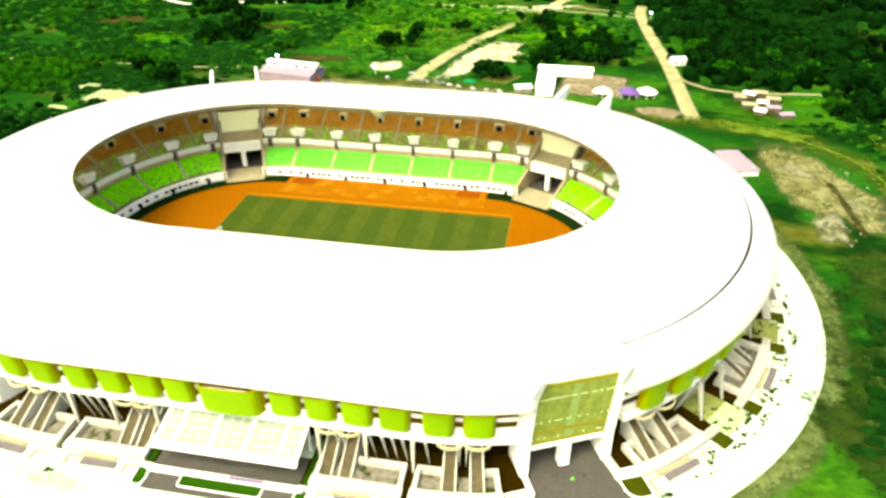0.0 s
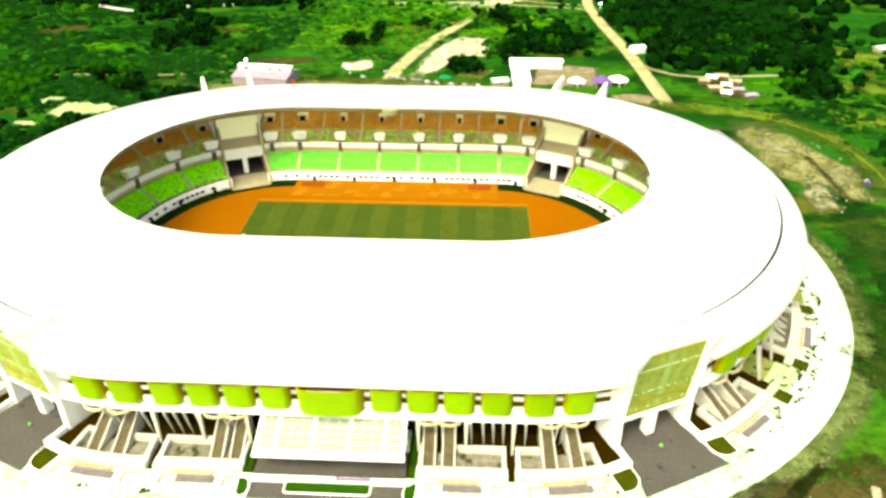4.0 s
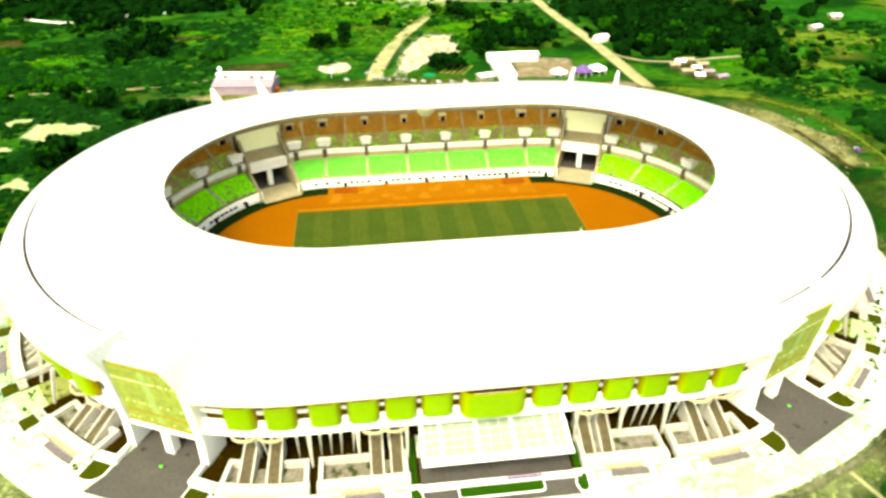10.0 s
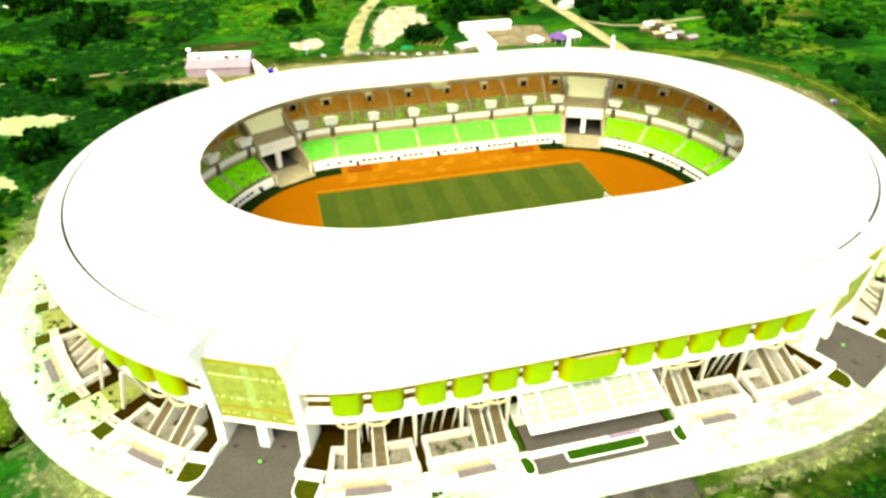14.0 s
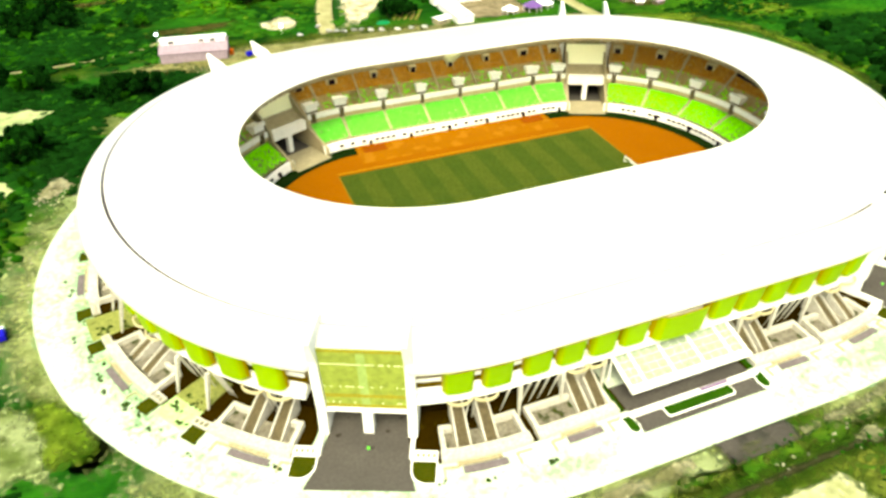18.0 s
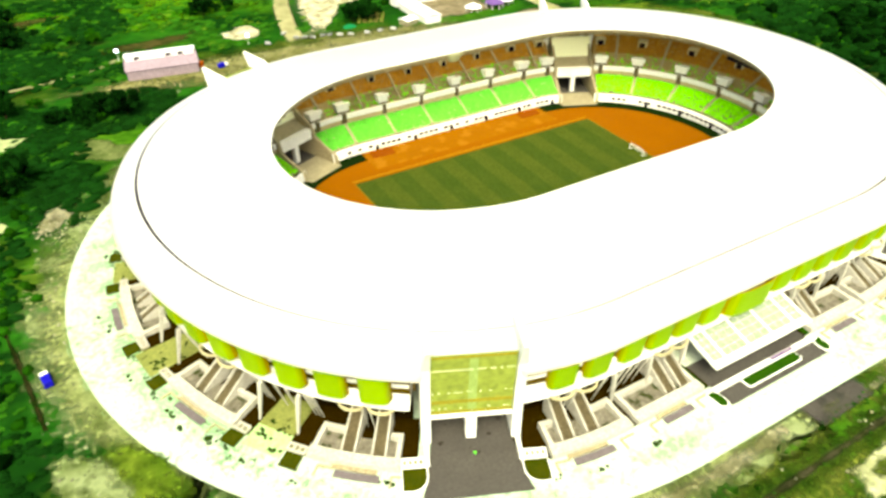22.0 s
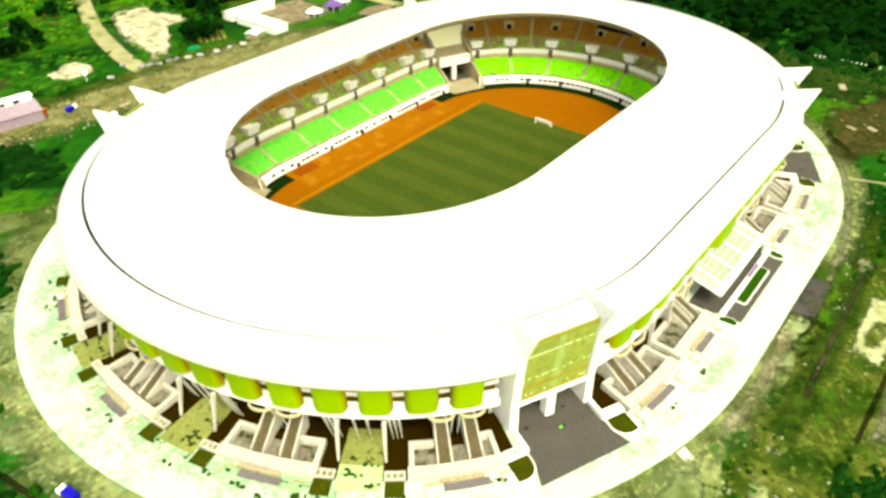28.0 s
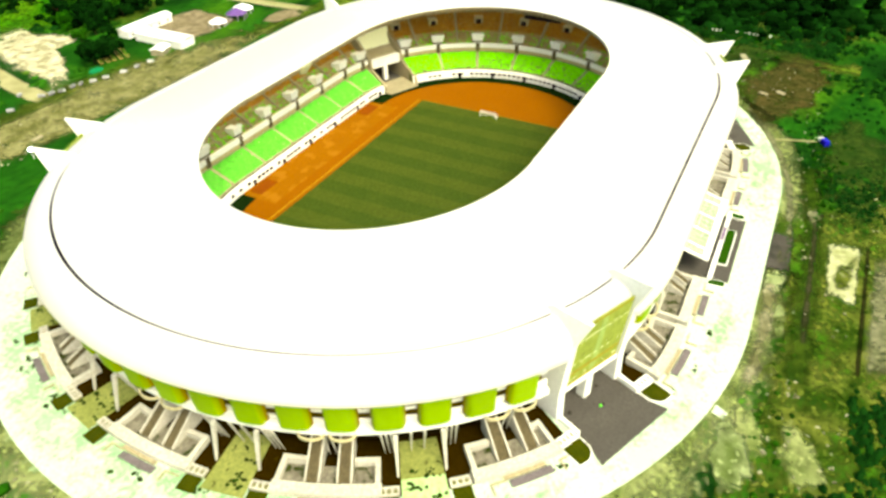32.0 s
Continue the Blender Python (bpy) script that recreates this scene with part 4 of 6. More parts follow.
for turn_s in (0.0, half):
    w0 = west + turn_s
    for c in (-84.3, -42.2, 0.0, 42.2, 84.3):
        stair_block(w0 + c, s0=-8.4 if c < -80 else -11.3, s1=8.4 if c > 80 else 11.3)
    for c in (-62.6, -21.0, 21.0, 62.6):
        court(w0 + c, washed=(c if turn_s == 0.0 else -c) > 60)
        for e in (-1, 1):
            a, b = sorted((w0 + c + e * 5.2, w0 + c + e * 9.6))
            balustrade(a, b)
            for f in (0.25, 0.5, 0.75):
                strut(a + (b - a) * f, 0.4)
    m0 = mid + turn_s
    for e in (-1, 1):
        stair_block(m0 + e * 56.5, stairs=(-3.2, 3.2), s0=-8.4 if e < 0 else -11.2, s1=11.2 if e < 0 else 8.4)
        stair_block(m0 + e * 32.2, stairs=(3.4, 8.3) if e < 0 else (-8.3, -3.4), s0=-10.8, s1=10.8)
        for s in (-47.5, -42, -39.5, -37, -34):
            strut(m0 - e * s, 0.5 * e)
        pillar(m0 - e * -44.6, 1.4, 0.3), pillar(m0 - e * -33.0, 1.4, 0.3), pillar(m0 - e * -21.2, 1.4, 0.3)
        a, b = sorted((m0 + e * 19.2, m0 + e * 22.0))
        tagged(obj("side_lawn", rib(BAYLINE, a + 0.15, b - 0.15, -5.5, 9.4, 0.03, 0.25), M_BED), "narrow dark green lawn beside the canopy", "lawn", group="side lawns")

# ---- central forecourt with its canopy ----
def forecourt(flip):
    M = pose(0, 0, 0, 0, 0, 180 if flip else 0)

    def put(ob):
        ob.matrix_basis = M @ ob.matrix_basis
        return ob

    put(tagged(obj("drive", cuboid(-18.6, 18.6, -105.8, -96.5, 0.03, 0.08), M_ASPHALT), "grey asphalt drive under the canopy", "road", kind="structure"))
    put(tagged(obj("porch_floor", cuboid(-18.9, 18.9, -96.5, -89.2, 0.03, 0.09), M_PLAZA), "pale porch paving under the canopy", "pavement", kind="structure"))
    put(tagged(obj("drop_off_road", cuboid(-18.4, 18.8, -112.0, -107.2, 0.0, 0.05), M_ASPHALT), "grey asphalt drop-off lane", "road", kind="structure"))
    w = empty("sign_wall")
    tagged(w, "long low white wall with a faded violet inscription", "wall")
    part("wall_body", cuboid(-19.4, 20.2, -107.2, -105.8, 0.0, 1.1, 0.06), M_WHITE, w)
    part("inscription_plate", cuboid(1.9, 10.6, -107.0, -105.95, 1.1, 1.13), M_PINK, w, "faded pink plate")
    for i, x in enumerate((2.2, 3.4, 4.8, 5.8, 7.0, 8.4, 9.4)):
        part("letter_bar", cuboid(x, x + (0.9, 1.1, 0.7, 0.9, 1.1, 0.7, 0.8)[i], -106.75, -106.2, 1.13, 1.17), M_PURPLE, w)
    put(w)
    isl = empty("planted_island")
    tagged(isl, "long green island with a white kerb", "traffic island")
    rim = [(-9.4, -110.35), (9.8, -110.35), (10.5, -110.05), (10.8, -109.5), (10.8, -107.2), (-10.1, -107.2), (-10.1, -109.5), (-9.9, -110.05)]
    inner = [(-9.2, -110.0), (9.6, -110.0), (10.25, -109.75), (10.45, -109.3), (10.45, -107.22), (-9.75, -107.22), (-9.75, -109.3), (-9.6, -109.75)]
    part("kerb", solid(rim, 0.0, 0.3), M_WHITE, isl)
    part("planting", solid(inner, 0.2, 0.42), M_BED, isl)
    put(isl)
    for e in (-1, 1):
        b = empty("corner_bed")
        tagged(b, "small rounded green bed with a white kerb", "planting bed", group="corner beds")
        out = [(e * 21.8, -106.2), (e * 19.0, -106.2), (e * 18.2, -109.2), (e * 18.6, -111.2), (e * 20.0, -111.9), (e * 21.4, -111.0)]
        out = out if e > 0 else out[::-1]
        out = out[::-1]
        part("kerb", solid(out, 0.0, 0.3), M_WHITE, b)
        cx, cy = e * 20.0, -108.9
        part("planting", solid([(cx + (x - cx) * 0.8, cy + (y - cy) * 0.88) for x, y in out], 0.25, 0.42), M_BED, b)
        put(b)
    can = empty("entrance_canopy")
    tagged(can, "white steel entrance canopy with frosted glass panes", "canopy")
    zb, zf, yb, yf = 9.6, 6.2, -91.5, -104.6

    def zc(y):
        return zb + (zf - zb) * (y - yb) / (yf - yb)

    bays = ((-17.2, -13.6), (-12.7, -4.7), (-3.8, 4.2), (5.1, 12.9), (13.8, 17.4))
    ys = [yb - 0.7 + (yf + 1.7 - yb + 0.7) * i / 5 for i in range(6)]

    def slab(x0, x1, y0, y1, lo, hi):
        bm = bmesh.new()
        vs = [bm.verts.new((x, y, zc(y) + dz)) for dz in (lo, hi) for x, y in ((x0, y0), (x0, y1), (x1, y1), (x1, y0))]
        for f in ((3, 2, 1, 0), (4, 5, 6, 7), (0, 1, 5, 4), (1, 2, 6, 5), (2, 3, 7, 6), (3, 0, 4, 7)):
            bm.faces.new([vs[i] for i in f])
        return bm

    edges = [-18.2] + [v for b in bays for v in b] + [18.4]
    for x0, x1 in zip(edges[::2], edges[1::2]):
        part("rafter", slab(x0, x1, yb, yf + 1.2, -0.45, 0.12), M_WHITE, can)
    for x0, x1 in bays:
        part("head_panel", slab(x0, x1, yb, ys[0], -0.3, 0.1), M_WHITE, can)
        part("foot_panel", slab(x0, x1, ys[-1], yf + 1.2, -0.3, 0.1), M_WHITE, can)
        for y0, y1 in zip(ys, ys[1:]):
            part("glass_pane", slab(x0, x1, y0 - 0.1, y1 + 0.1, -0.05, 0.02), M_GLASS, can)
        for y in ys[1:-1]:
            part("purlin", slab(x0, x1, y + 0.035, y - 0.035, -0.2, 0.05), M_WHITE, can)
        for u in (0.33, 0.67) if x1 - x0 > 5 else (0.5,):
            mx = x0 + (x1 - x0) * u
            part("mullion", slab(mx - 0.035, mx + 0.035, ys[0], ys[-1], -0.15, 0.05), M_WHITE, can)
    part("front_fascia", cuboid(-18.2, 18.6, yf - 0.3, yf + 1.3, zf - 0.4, zf + 0.35, 0.08), M_WHITE, can)
    for x in (-17.4, -6, 6, 17.8):
        bm = bmesh.new()
        pole(bm, (x, -94, 0.08), (x, -94, zc(-94)), 0.4, 0.35, 10)
        part("column", bm, M_WHITE, can)
    put(can)


forecourt(False)
forecourt(True)


# ---- corner gates ----
def gate(x, y, turn):
    """A gate in the plane y = 0, its outside towards -y."""
    g = empty("entrance_gate", x, y, 0, turn)
    tagged(g, "white corner gate with a yellow-green screen over a driveway", "gate", group="corner gates")
    lean = lambda z: -(z - 9) * 0.11
    bm = bmesh.new()
    prism(bm, [(-9.5, 0.0), (9.5, 0.0), (9.5, 0.35), (-9.5, 0.35)], 9.0, 29.9)
    for v in bm.verts:
        v.co.y += lean(v.co.z)
    scr = part("screen", bm, M_OLIVE, g)
    for z0, z1, mt in ((29.0, 29.8, M_LINE), (13.0, 14.2, M_LINE), (9.1, 10.2, M_LINE)):
        bm = bmesh.new()
        box(bm, -9.4, 9.4, -0.06, 0.0, z0, z1)
        for v in bm.verts:
            v.co.y += lean(v.co.z)
        part("screen_strip", bm, M_OLIVE2, scr, "darker ochre strip of the screen")
    rr = random.Random(7)
    for zz in (25.0, 17.0, 11.0):
        for i in range(26):
            if rr.random() < (0.7 if zz > 20 else 0.45):
                xx = -9 + 18 * i / 25
                part("fitting", cuboid(xx - 0.16, xx + 0.16, lean(zz) - 0.08, lean(zz), zz - 0.15, zz + 0.15), M_BOARD, scr)
    bm = bmesh.new()
    box(bm, -1.0, 1.0, -0.05, 0.0, 9.1, 28.7)
    for v in bm.verts:
        v.co.y += lean(v.co.z)
    part("centre_strip", bm, M_BOARD2, scr)
    for s in (-1, 1):
        bm = bmesh.new()
        lo, hi = sorted((s * 9.6, s * 11.8))
        prof = [(14, 0.1), (-1.0, 0.1), (-0.8, 9), (-2.6, 26), (-6.4, 35), (5, 33.4), (14, 24)]
        slim = lambda e, zz: math.copysign(min(abs(e), 10.7), e) if zz > 30 else e
        a = [bm.verts.new((slim(lo, zz), yy, zz)) for yy, zz in prof]
        b = [bm.verts.new((slim(hi, zz), yy, zz)) for yy, zz in prof]
        bm.faces.new(a)
        bm.faces.new(b[::-1])
        for i in range(len(prof)):
            j = (i + 1) % len(prof)
            bm.faces.new((a[i], b[i], b[j], a[j]))
        bmesh.ops.recalc_face_normals(bm, faces=bm.faces[:])
        part("fin_wall", bm, M_WHITE, g)
        part("wing_wall", cuboid(*sorted((s * 10.4, s * 11.4)), -7.5, -1.0, 0.0, 1.6, 0.05), M_WHITE, g)
        bed = [(17.1, -7.7), (10.9, -7.7), (10.9, -10.3)] + [(14.7 - 3.8 * math.cos(q), -10.3 - 3.8 * math.sin(q)) for q in (math.pi / 16 * i for i in range(1, 9))] + [(17.1, -13.9)]
        ring_in = [(16.8, -8.0), (11.25, -8.0), (11.25, -10.3)] + [(14.7 - 3.45 * math.cos(q), -10.3 - 3.45 * math.sin(q)) for q in (math.pi / 16 * i for i in range(1, 9))] + [(16.8, -13.6)]
        bed, ring_in = [[(s * px, py) for px, py in q][::s] for q in (bed, ring_in)]
        part("bed_kerb", solid(bed, 0.0, 0.4), M_WHITE, g)
        part("bed_planting", solid(ring_in, 0.1, 0.5), M_OLIVEBED, g)
        rail = part("pierced_rail", cuboid(*sorted((s * 11.5, s * 17.0)), -7.6, -5.3, 0.0, 0.35), M_STEP, g, "white pierced railing over a pale slab")
        for y0, y1 in ((-7.6, -7.2), (-5.7, -5.3)):
            part("rail_bar", cuboid(*sorted((s * 11.5, s * 17.0)), y0, y1, 0.35, 1.0), M_WHITE, rail)
        for i in range(5):
            xx = 11.75 + 5.0 * i / 4
            part("rail_bar", cuboid(*sorted((s * (xx - 0.25), s * (xx + 0.25))), -7.2, -5.7, 0.35, 1.0), M_WHITE, rail)
    part("lintel", cuboid(-9.6, 9.6, -0.4, 2.0, 7.8, 9.0, 0.05), M_WHITE, g)
    part("soffit", cuboid(-9.6, 9.6, 2.0, 26, 8.4, 9.0), M_STEP, g)
    part("column", cuboid(-1.25, 1.25, -0.3, 2.4, 0.05, 7.8, 0.08), M_WHITE, g)
    part("driveway", solid([(-12.8, -16.6), (12.6, -15.8), (11.6, -12.6), (10.9, -8.0), (9.6, 0), (9.6, 30), (-9.6, 30), (-9.6, 0), (-10.9, -8.0), (-11.6, -12.6)], 0.02, 0.09), M_ASPHALT, g, "grey asphalt driveway")
    lamp = bmesh.new()
    bmesh.ops.create_cone(lamp, cap_ends=True, segments=10, radius1=0.45, radius2=0.3, depth=0.3, matrix=Matrix.Translation((0.4, -4.6, 0.25)))
    part("road_stud", lamp, M_SEAT, g, "small bright green stud")
    # the mouth towards the field
    for s in (-1, 1):
        bm = bmesh.new()
        a, b = sorted((s * 8.2, s * 9.2))
        prof = [(42, 0.1), (41, 3.4), (30, 8.4), (29.0, 12.6), (12, 24), (12, 0.1)]
        va = [bm.verts.new((a, yy, zz)) for yy, zz in prof]
        vb = [bm.verts.new((b, yy, zz)) for yy, zz in prof]
        bm.faces.new(va)
        bm.faces.new(vb[::-1])
        for i in range(len(prof)):
            j = (i + 1) % len(prof)
            bm.faces.new((va[i], vb[i], vb[j], va[j]))
        bmesh.ops.recalc_face_normals(bm, faces=bm.faces[:])
        part("mouth_wall", bm, M_CONC, g)
    part("mouth_floor", cuboid(-8.2, 8.2, 30, 44, 0.06, 0.12), M_FLOOR2, g, "beige floor of the tunnel mouth")
    part("mouth_beam", cuboid(-8.1, 8.1, 26.5, 29.0, 7.6, 11.6, 0.08), M_WHITE, g)
    part("mouth_column", cuboid(-1.0, 1.0, 26.5, 28.5, 0.1, 7.6, 0.05), M_WHITE, g)
    # Added near-black slab; its colour stands for the shade inside the tunnel.
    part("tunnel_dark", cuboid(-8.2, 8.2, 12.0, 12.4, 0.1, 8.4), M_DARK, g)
    bm = bmesh.new()
    vs = [bm.verts.new(p) for p in ((-8.2, 26.5, 11.0), (8.2, 26.5, 11.0), (8.2, 20.0, 14.3), (-8.2, 20.0, 14.3), (-8.2, 26.5, 10.6), (8.2, 26.5, 10.6), (8.2, 20.0, 13.9), (-8.2, 20.0, 13.9))]
    for f in ((0, 1, 2, 3), (7, 6, 5, 4), (0, 4, 5, 1), (1, 5, 6, 2), (2, 6, 7, 3), (3, 7, 4, 0)):
        bm.faces.new([vs[i] for i in f])
    bmesh.ops.recalc_face_normals(bm, faces=bm.faces[:])
    part("sloping_deck", bm, M_CONC, g)
    bm = bmesh.new()
    prism(bm, [(-9.0, 19.6), (9.0, 19.6), (9.0, 20.4), (-9.0, 20.4)], 14.2, 22.6)
    for v in bm.verts:
        v.co.y -= (v.co.z - 14.2) * 0.3
    part("cream_board", bm, M_BOARD, g, "large cream board over the tunnel")
    return g


M_OLIVE2 = mat("ochre_strip", (0.3, 0.26, 0.03), (0.25, 0.22, 0.025), 0.3, 1.5, 0.6)
M_BOARD2 = mat("pale_lime_strip", (0.29, 0.39, 0.125), (0.25, 0.34, 0.1), 0.3, 1.5, 0.6)
M_FLOOR2 = mat("beige_ramp_floor", (0.34, 0.3, 0.2), (0.25, 0.22, 0.145), 0.2, 1.2, 0.85)
for x, y, turn in GATES:
    gate(x, y, turn)

# ---- surroundings ----
ES, EW = EDGE.near(0, -121), EDGE.near(-160, 0)
verge(EW - 130, EW + 75, 15, M_SCRUB, "pale scrubby bare earth beside the plaza")
verge(EW - 120, EW + 110, -24, M_TINT, "mint-tinted stains on the pale paving", "paving_stain", 0.012, (0.15, 0.5, 0.74, 0.5, 0.0))
verge(EW + 50, EW + 225, -12, M_TINT, "mint-tinted stains on the pale paving", "paving_stain", 0.016, (0.0, 0.3, 0.5, 0.3, 0.0))
verge(EW + 60, EW + 225, 12, M_SCRUB, "pale olive earth beside the plaza")
verge(ES - 30, ES + 70, 9, M_MOSS, "mossy olive strip beside the plaza")
verge(ES + 30, ES + 350, 9, M_OLV, "grey-olive strip of moss and earth beside the plaza")
verge(EW - 210, EW - 90, 12, M_MOSS, "olive strip of moss and earth beside the plaza")
verge(EW - 160, EW - 60, 12, M_OLV, "grey-olive worn earth along the plaza")
verge(EW + 70, ES + 12, 10, M_STRAW, "pale yellow-green earth along the plaza")
verge(EW - 60, EW + 80, 9, M_STRAW, "pale yellow-green earth along the plaza")
verge(ES + 14, ES + 112, 11, M_STRAW, "pale yellow-green earth along the plaza")
verge(ES + 12, ES + 126, -16, M_TINT, "mint-tinted stains on the pale paving", "paving_stain", 0.014, (0.3, 0.6, 0.65, 0.4, 0.0))
way("dirt_road", [(-20, 190), (-18, 215), (-3, 275), (25, 345), (56, 420), (110, 560), (160, 700)], 10, 0.02, M_ROAD, "pale earth road towards the hills", "road")
sheet("bare_ground", [(-8, 206), (0, 204), (8, 213), (19, 229), (27, 246), (44, 248), (46, 262), (38, 276), (43, 299), (21, 301), (11, 283), (0, 250)], 0.0, M_CHALK, "white bare earth beside the road", "ground")
sheet("bare_ground", blob(-43, 224, 14, 10, 5, 0.25, 6), -0.02, M_CHALK, "white mound of bare earth by the junction", "ground")
sheet("bare_ground", blob(-5, 405, 42, 8, 5, 0.3, 7), -0.02, M_CHALK, "white bare earth on the far slope", "ground")
sheet("bare_ground", blob(38, 402, 48, 10, 39, 0.3, 5), -0.02, M_CHALK, "white bare earth beside the road", "ground")
way("paved_road", [(141, 160), (139.5, 210), (137.5, 266), (131, 335), (128, 400), (130, 425), (141, 470), (162, 520), (220, 640)], 9, 0.02, M_ROAD, "pale paved road beside the forest", "road")
way("lane", [(60, 402), (95, 396), (126, 388)], 3.0, 0.0, M_ROAD, "thin pale lane between two roads", "road")
way("lane", [(72, 420), (100, 408), (128, 402)], 2.4, 0.0, M_ROAD, "thin pale lane between two roads", "road")
way("track_path", [(138, 240), (143, 218), (150, 205), (173, 206), (206, 215), (240, 216)], 3.0, 0.0, M_ROAD, "pale earth track to the huts", "path")
way("ring_track", [(-95, 190), (-60, 190), (0, 194), (60, 172), (100, 162), (149, 158), (173, 149), (202, 136), (214, 111), (218, 82), (216, 60), (206, 15), (190, -50), (178, -90), (178, -125), (176, -143)], 15, -0.03, M_MOSS, "worn olive verge of the ring track", "path")
way("ring_track", [(100, 162), (149, 158), (173, 149), (202, 136), (214, 111), (218, 82), (216, 60), (206, 15), (190, -50), (178, -90), (178, -125), (176, -143)], 4, -0.03, M_YGREEN, "worn yellow-green track round the site", "path")
# These sheets lay the woods' shade on the ground as colour.
sheet("forest_shade", blob(-245, 424, 110, 36, 0, 0.15, 71), 0.0, M_UNDER, "near-black sheet for the shade under the far thicket", "ground")
sheet("forest_shade", blob(228, 338, 70, 92, -10, 0.12, 72), 0.0, M_UNDER, "near-black sheet for the shade under the far woods", "ground")
sheet("forest_shade", blob(180, 268, 30, 44, 10, 0.15, 73), 0.0, M_UNDER, "near-black sheet for the shade under the far woods", "ground")
sheet("forest_shade", blob(250, -75, 50, 75, 0, 0.15, 74), 0.0, M_UNDER, "near-black sheet for the shade under the far woods", "ground")
sheet("forest_shade", blob(-200, 55, 16, 50, 0, 0.15, 75), 0.0, M_UNDER, "near-black sheet for the shade under the thicket", "ground")
sheet("forest_shade", blob(-162, 98, 12, 13, 0, 0.15, 76), 0.0, M_UNDER, "near-black sheet for the shade under the thicket", "ground")
sheet("forest_shade", blob(78, 272, 30, 16, 0, 0.15, 77), 0.0, M_UNDER, "near-black sheet for the shade under the grove", "ground")
sheet("forest_shade", blob(-192, -20, 13, 55, 0, 0.15, 78), 0.0, M_UNDER, "near-black sheet for the shade under the thicket", "ground")
sheet("forest_shade", blob(295, 0, 75, 90, 0, 0.15, 80), 0.0, M_UNDER, "near-black sheet for the shade under the eastern woods", "ground")
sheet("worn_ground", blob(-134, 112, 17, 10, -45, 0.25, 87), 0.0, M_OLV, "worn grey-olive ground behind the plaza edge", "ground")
sheet("forest_shade", blob(-168, 278, 26, 34, 0, 0.25, 84), 0.0, M_UNDER, "near-black sheet for the shade under a thicket on the slope", "ground")
sheet("forest_shade", blob(-135, 150, 28, 16, 20, 0.25, 85), 0.0, M_UNDER, "near-black sheet for the shade under the thicket behind the stadium", "ground")
sheet("meadow", blob(-75, 300, 55, 34, 10, 0.25, 92), 0.0, M_YGREEN, "yellow-green hillside with tall grass", "meadow")
sheet("meadow", blob(-60, 352, 66, 22, 0, 0.25, 93), 0.0, M_MEADOW, "bright green hillside with tall grass", "meadow")
sheet("meadow", blob(-8, 335, 30, 45, -15, 0.2, 86), 0.0, M_YGREEN, "yellow-green hillside beside the earth road", "meadow")
sheet("meadow", blob(-20, 375, 75, 55, 20, 0.2, 81), 0.0, M_MEADOW, "bright green hillside beside the earth road", "meadow")
sheet("meadow", blob(-230, 262, 60, 14, 0, 0.2, 83), 0.0, M_MEADOW, "bright green terrace in the hills", "meadow")
sheet("dirt_field", blob(185, 88, 19, 46, 8, 0.2, 11), 0.0, M_WORN, "worn olive-brown waste ground", "ground")
sheet("meadow", blob(172, 150, 34, 8, -18, 0.2, 68), 0.0, M_YGREEN, "yellow-green grass along the ring track", "meadow")
sheet("dirt_patch", blob(179, 103, 5, 10, 20, 0.3, 12), 0.03, M_PALE, "pale grey-beige rubble along the plaza", "ground")
sheet("dirt_patch", blob(196, 72, 4, 8, 10, 0.3, 13), 0.03, M_PALE, "pale grey-beige rubble patch", "ground")
sheet("dirt_patch", blob(180, 50, 6, 14, -5, 0.3, 14), 0.03, M_PALE, "pale grey-beige rubble along the plaza", "ground")
# Flat band; the ditch's wide shadow is painted in with its brown.
way("ditch", [(190, 92), (193, 66), (190, 44)], 3.2, 0.0, M_BROWN, "brown band of a ditch by the waste ground, shadow put into its colour", "ditch")
sheet("meadow", blob(264, 194, 15, 20, 10, 0.2, 64), 0.0, M_YGREEN, "bright yellow-green field beside the bushes", "meadow")
sheet("meadow", blob(302, 245, 38, 34, 10, 0.25, 65), 0.0, M_YGREEN, "yellow-green fields beyond the woods", "meadow")
sheet("meadow", blob(242, 142, 26, 13, -10, 0.2, 69), 0.0, M_YGREEN, "olive-green fields beyond the ring track", "meadow")
sheet("meadow", blob(212, 200, 18, 7, 0, 0.2, 66), 0.0, M_MEADOW, "bright green grass behind the huts", "meadow")
sheet("turf", blob(-151, -60, 7, 15, 35, 0.25, 67), 0.0, M_YGREEN, "yellow-green turf beside the plaza", "ground")
sheet("yard", [(66, 188), (108, 186), (112, 226), (72, 236)], 0.0, M_YARD, "beige compound yard behind the stadium", "yard")
sheet("yard", blob(124, 168, 14, 8, -20, 0.2, 20), 0.0, M_YARD, "brown earth yard by the road", "yard")
sheet("yard", blob(181, 190, 13, 18, 20, 0.2, 22), 0.0, M_BROWN, "trodden brown earth between the huts", "yard")
sheet("yard", blob(-15, 172, 112, 21, -4, 0.12, 21), -0.05, M_WORN, "worn olive-brown ground behind the stadium", "ground")
sheet("meadow", blob(-120, 300, 120, 45, 5, 0.2, 61), 0.0, M_MEADOW, "bright green meadow on the slope", "meadow")
sheet("meadow", blob(65, 330, 40, 45, -15, 0.2, 62), 0.0, M_MEADOW, "bright green meadow between the roads", "meadow")
# Same painted shade, under the scrub by the footpath.
sheet("thicket_shade", blob(-215, 205, 60, 26, 0, 0.25, 63), 0.0, M_UNDER, "near-black sheet for the shade in undergrowth beside the footpath", "ground")
